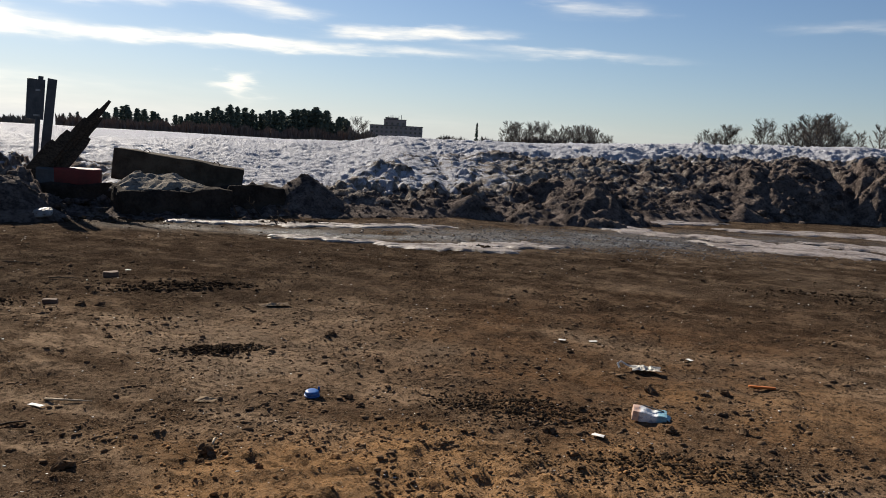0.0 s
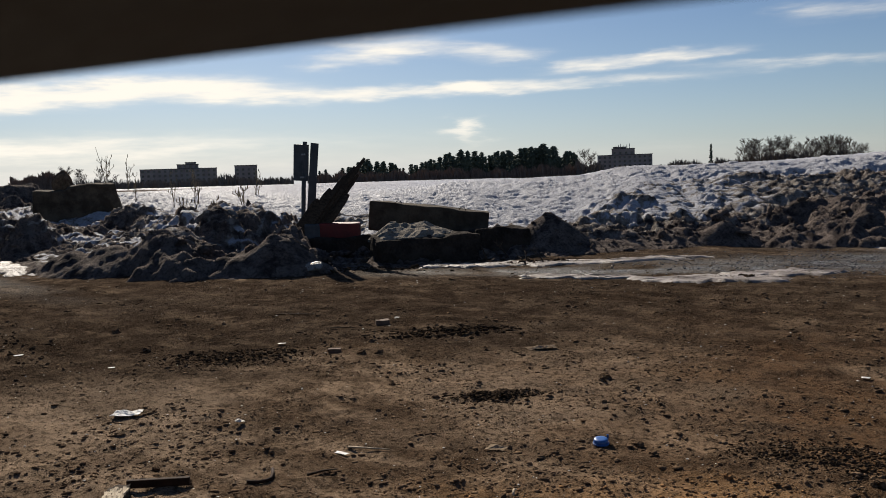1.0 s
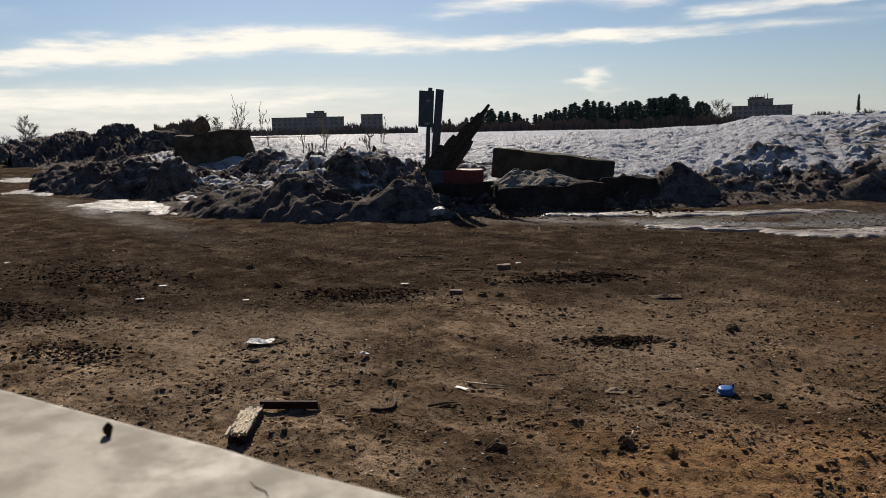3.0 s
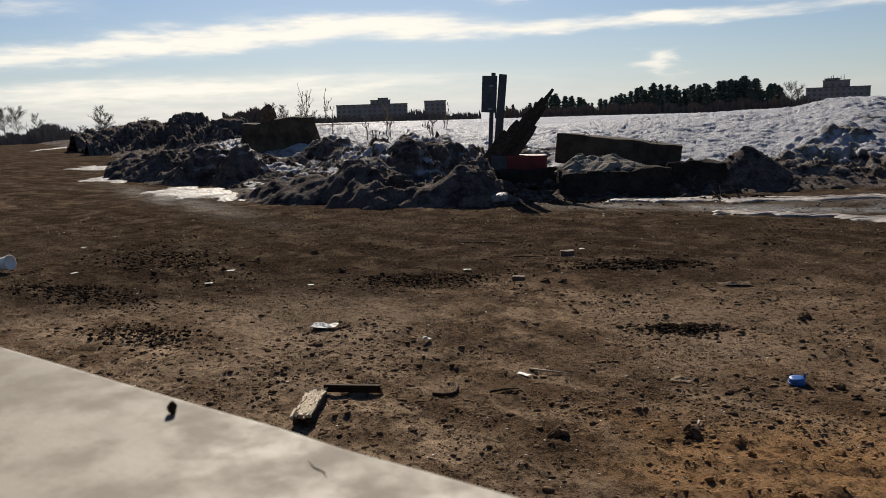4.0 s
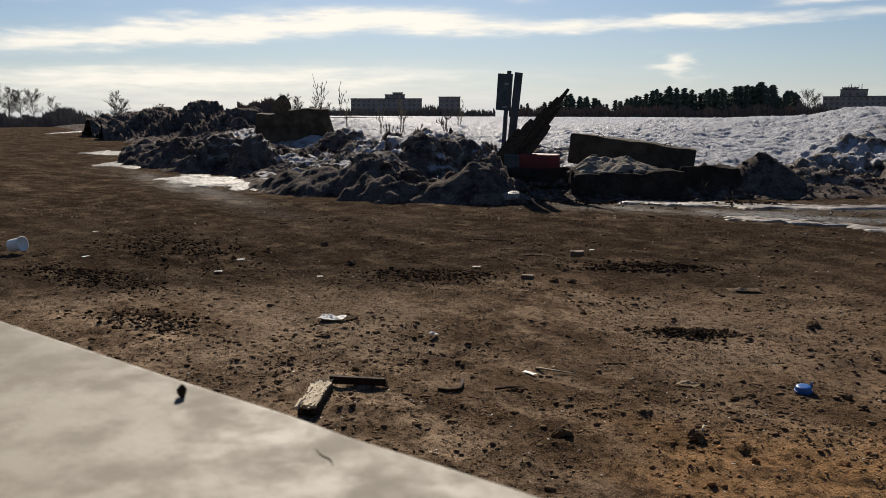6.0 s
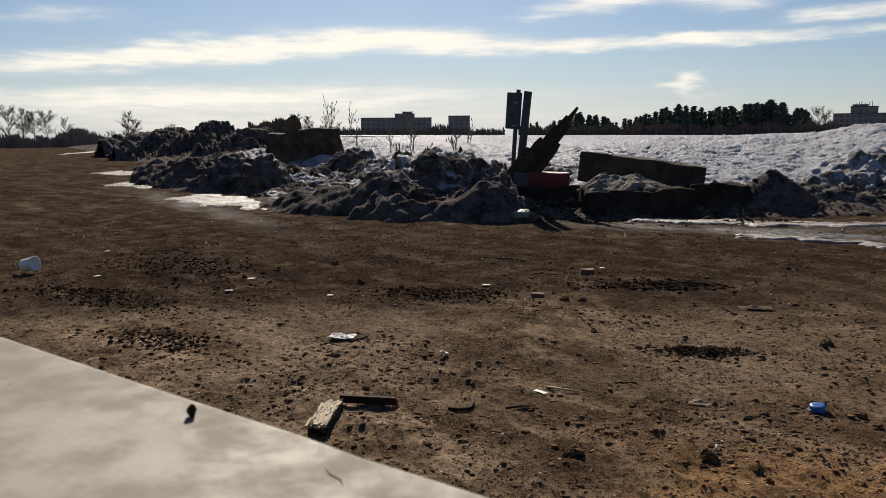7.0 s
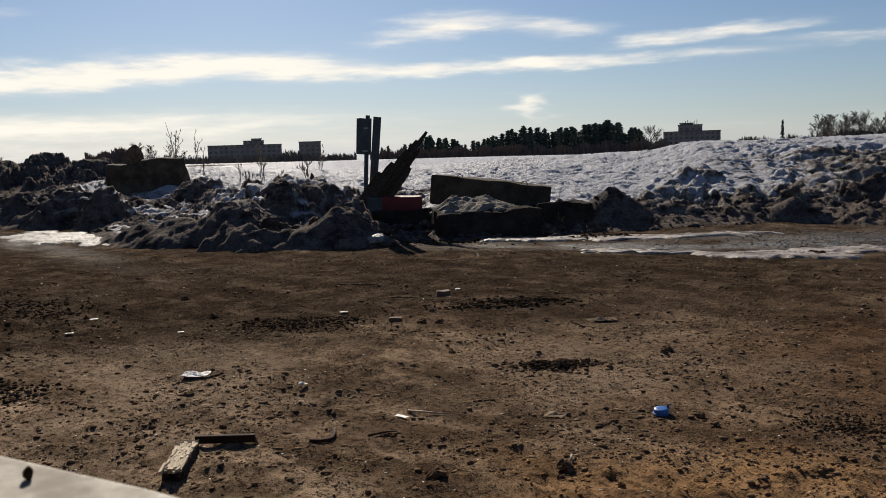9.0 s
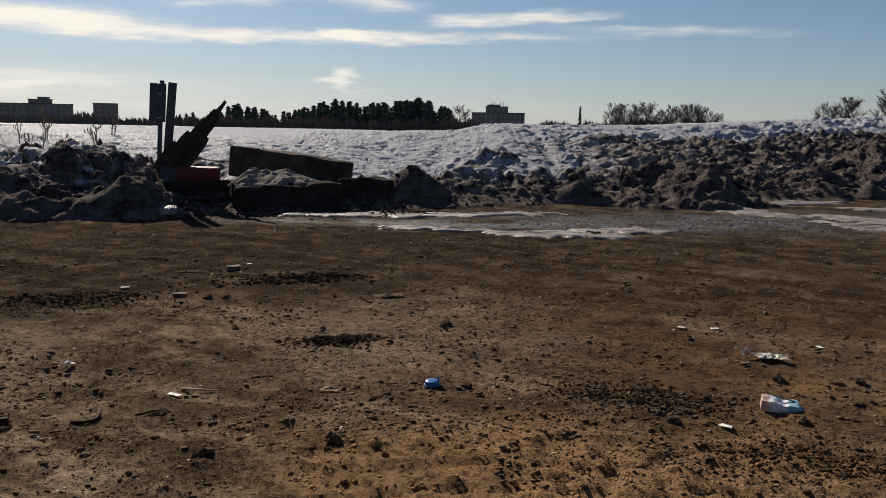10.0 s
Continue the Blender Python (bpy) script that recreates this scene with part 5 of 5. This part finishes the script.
for k in range(165):
    a = r.uniform(26.6, 42.7)
    hgt = float(np.interp(a, waz, wht)) * (1.05 - 0.45 * r.random() ** 1.6) + 0.3
    dist = r.uniform(405, 450)
    ob = copy_thing(pines[k % 5], at(a, dist, -0.6, r.uniform(0, 360)) )
    wide = hgt / 13.0 * r.uniform(0.9, 1.5)
    ob.scale = (wide, wide, hgt / 13.0)
for k, a in enumerate((44.6, 44.2, 43.8)):
    ob = copy_thing(pines[k], at(a, 430, -0.6, 50 * k))
    ob.scale = (0.52 + 0.04 * k,) * 3
for k, ob in enumerate(pines):
    ob.matrix_basis = at(28.2 + 2.9 * k, 400, -0.6)
    s = float(np.interp(28.2 + 2.9 * k, waz, wht)) / 13.0
    ob.scale = (s, s, s)

base = [bare_tree(10.0, 60 + k, at(14 - k, 380), "bare grey tree in the distance", 0.26 + 0.04 * k) for k in range(4)]
TREES = [(15.8, 10.0), (15.2, 9.3), (14.4, 8.6), (13.5, 10.2), (12.7, 9.0), (11.9, 9.2), (11.2, 9.8), (10.5, 9.6), (10.0, 10.0), (9.4, 8.2), (20.3, 5.0), (19.6, 5.4), (18.6, 4.9), (17.2, 5.2), (16.6, 5.6), (26.0, 8.0),
         (25.6, 7.0), (2.7, 10.5), (1.5, 12.8), (-0.9, 14.2), (-2.2, 13.0), (-3.2, 15.0), (-4.2, 16.8), (-5.0, 14.0), (-6.3, 13.0), (-7.5, 13.2), (-9.0, 13), (8.9, 7.0), (-1.2, 9.0), (15.5, 8.8), (14.9, 9.8), (14.0, 9.4), (13.1, 9.4), (12.3, 8.8), (11.6, 8.9), (10.8, 9.0), (10.2, 9.2), (9.7, 9.0), (-2.7, 13.8), (-3.6, 15.6), (-3.9, 14.8), (-4.6, 15.6), (2.2, 9.8), (1.2, 11.6), (-0.5, 12.6), (58.2, 7.2), (59.3, 7.6), (60.2, 7.9), (57.2, 6.0), (56.5, 5.6)]
for k, (a, hgt) in enumerate(TREES):
    ob = copy_thing(base[k % 4], at(a, 375 + 9 * (k % 5), -0.3, 71.0 * k))
    ob.scale = (hgt / 10.0 * (1.3 if k % 3 else 1.6), hgt / 10.0 * 1.4, hgt / 10.0 * (1.42 if hgt > 5.9 else 1.1))
for k, ob in enumerate(base):
    ob.matrix_basis = at((13.0, 11.0, -3.8, -5.6)[k], 385, -0.3)
    ob.scale = (0.95 if k < 2 else 1.5,) * 3
near_trees = [(76.8, 150, 5.4), (76.2, 145, 5.0), (75.5, 150, 4.9), (74.4, 140, 4.0), (70.7, 120, 4.2), (70.4, 121, 3.4), (77.6, 150, 5.5), (72.0, 130, 1.9), (71.7, 130, 1.9), (68.0, 110, 2.6)]
for k, (a, dist, hgt) in enumerate(near_trees):
    ob = copy_thing(base[(k + 1) % 4], at(a, dist, -0.2, 53.0 * k))
    ob.scale = ((hgt + float(fall(dist))) / 10.0,) * 3
    ob["group"] = "bare trees beyond the bank"
# single slim fir
ob = copy_thing(pines[2], at(17.85, 400, -0.5, 10))
ob.scale = (0.42, 0.42, 0.92)


def brush(name, az0, az1, dist, height, count, seed, material, label):
    """A thicket of thin upright twigs."""
    r = np.random.RandomState(seed)
    a = np.radians(r.uniform(az0, az1, count))
    d = dist + r.uniform(-8, 8, count)
    h = height * r.uniform(0.35, 1.0, count) * (0.75 + 0.4 * perlin(np.degrees(a) * 1.3, a * 0 + seed, 3))
    w = height * r.uniform(0.02, 0.07, count)
    x, y = -np.sin(a) * d, np.cos(a) * d
    tx, ty = np.cos(a) * w, np.sin(a) * w
    lean = r.randn(count) * height * 0.08
    v = np.stack([np.stack([x - tx, y - ty, -fall(d) - 0.5], 1), np.stack([x + tx, y + ty, -fall(d) - 0.5], 1), np.stack([x + 0.5 * tx, y + 0.5 * ty + w, h * 0.5], 1), np.stack([x + lean * np.cos(a), y + lean * np.sin(a), h], 1)], 1).reshape(-1, 3)
    i = np.arange(count) * 4
    f = np.concatenate([np.stack([i, i + 1, i + 3], 1), np.stack([i + 1, i + 2, i + 3], 1), np.stack([i, i + 2, i + 3], 1)])
    me = bpy.data.meshes.new(name)
    me.from_pydata(v.tolist(), [], f.tolist())
    me.materials.append(material)
    tagged(new(name, me), label, "brush", kind="stuff")


brush("undergrowth", 26.2, 45.0, 398, 5.6, 4200, 3, BRUSH, "brown leafless undergrowth along the pine wood")
for k, (a0, a1, hgt, n) in enumerate(((9.0, 16.2, 8.0, 1500), (16.2, 21.0, 5.6, 700), (24.8, 26.6, 7.5, 400), (-9.0, -1.8, 10.5, 1400), (-1.4, -0.4, 9.0, 260), (0.9, 3.1, 9.0, 420))):
    brush("undergrowth", a0, a1, 396, hgt, n, 5 + k, TWIG, "grey leafless scrub below far bare trees")
brush("undergrowth", 46.0, 63.5, 330, 5.2, 2200, 9, TWIG, "grey leafless scrub in the distance")
brush("undergrowth", 62.0, 84.0, 100, 2.0, 3600, 11, TWIG, "dark scrub beyond the end of the lot")
brush("undergrowth", 73.2, 74.1, 120, 2.4, 700, 13, TWIG, "dense dark bush beyond the bank")


def house(m, blocks, label, storey=3.0, cols=6):
    """A far block of flats: boxes of width, depth, height at an offset."""
    ob = thing("apartment_building", m, label, "building", "buildings on the skyline")
    for w, dp, h, off in blocks:
        part("wall", box(w, dp, h, pose(off, 0, -1)), WALLB, ob)
        part("roof", box(w + 0.6, dp + 0.6, 0.35, pose(off, 0, h - 1)), ROOF, ob)
        n = max(2, int(w / 3.4))
        pane = None
        for i in range(n):
            for j in range(1, int(h / storey) + 1):
                if pane is None:
                    pane = box(1.5, 0.12, 1.5)
                    first = part("window", pane, PANE, ob)
                    o = first
                else:
                    o = new("window", first.data)
                    o.parent = ob
                o.matrix_basis = pose(off - w / 2 + w * (i + 0.5) / n, -dp / 2 - 0.03, j * storey - 2.2)
    return ob


b = house(at(23.4, 610, 0, 23.4), ((38, 14, 16.0, 0), (16, 12, 20.4, -1.0), (9, 10, 21.6, -3.5)), "dark brick block of flats with a stepped roof on the skyline")
for k, ox in enumerate((-6.0, -4.2, -2.8, -0.6, 1.6, 3.4)):
    part("aerial", tube([(ox, 0, 17.0), (ox, 0, 21.8 + 0.7 * (k % 3))], [0.35, 0.2], 4), STEEL, b)
house(at(49.1, 610, 0, 49.1), ((15.5, 14, 17.4, 0),), "plain dark tower block on the skyline")
house(at(53.4, 600, 0, 53.4), ((50, 14, 16.0, 0), (14, 12, 18.8, 6.0), (7, 10, 20.2, 8.0)), "long dark block of flats on the skyline")
brush("undergrowth", 60.2, 63.2, 300, 7.6, 2600, 15, BRUSH, "dense dark thicket behind the bank")
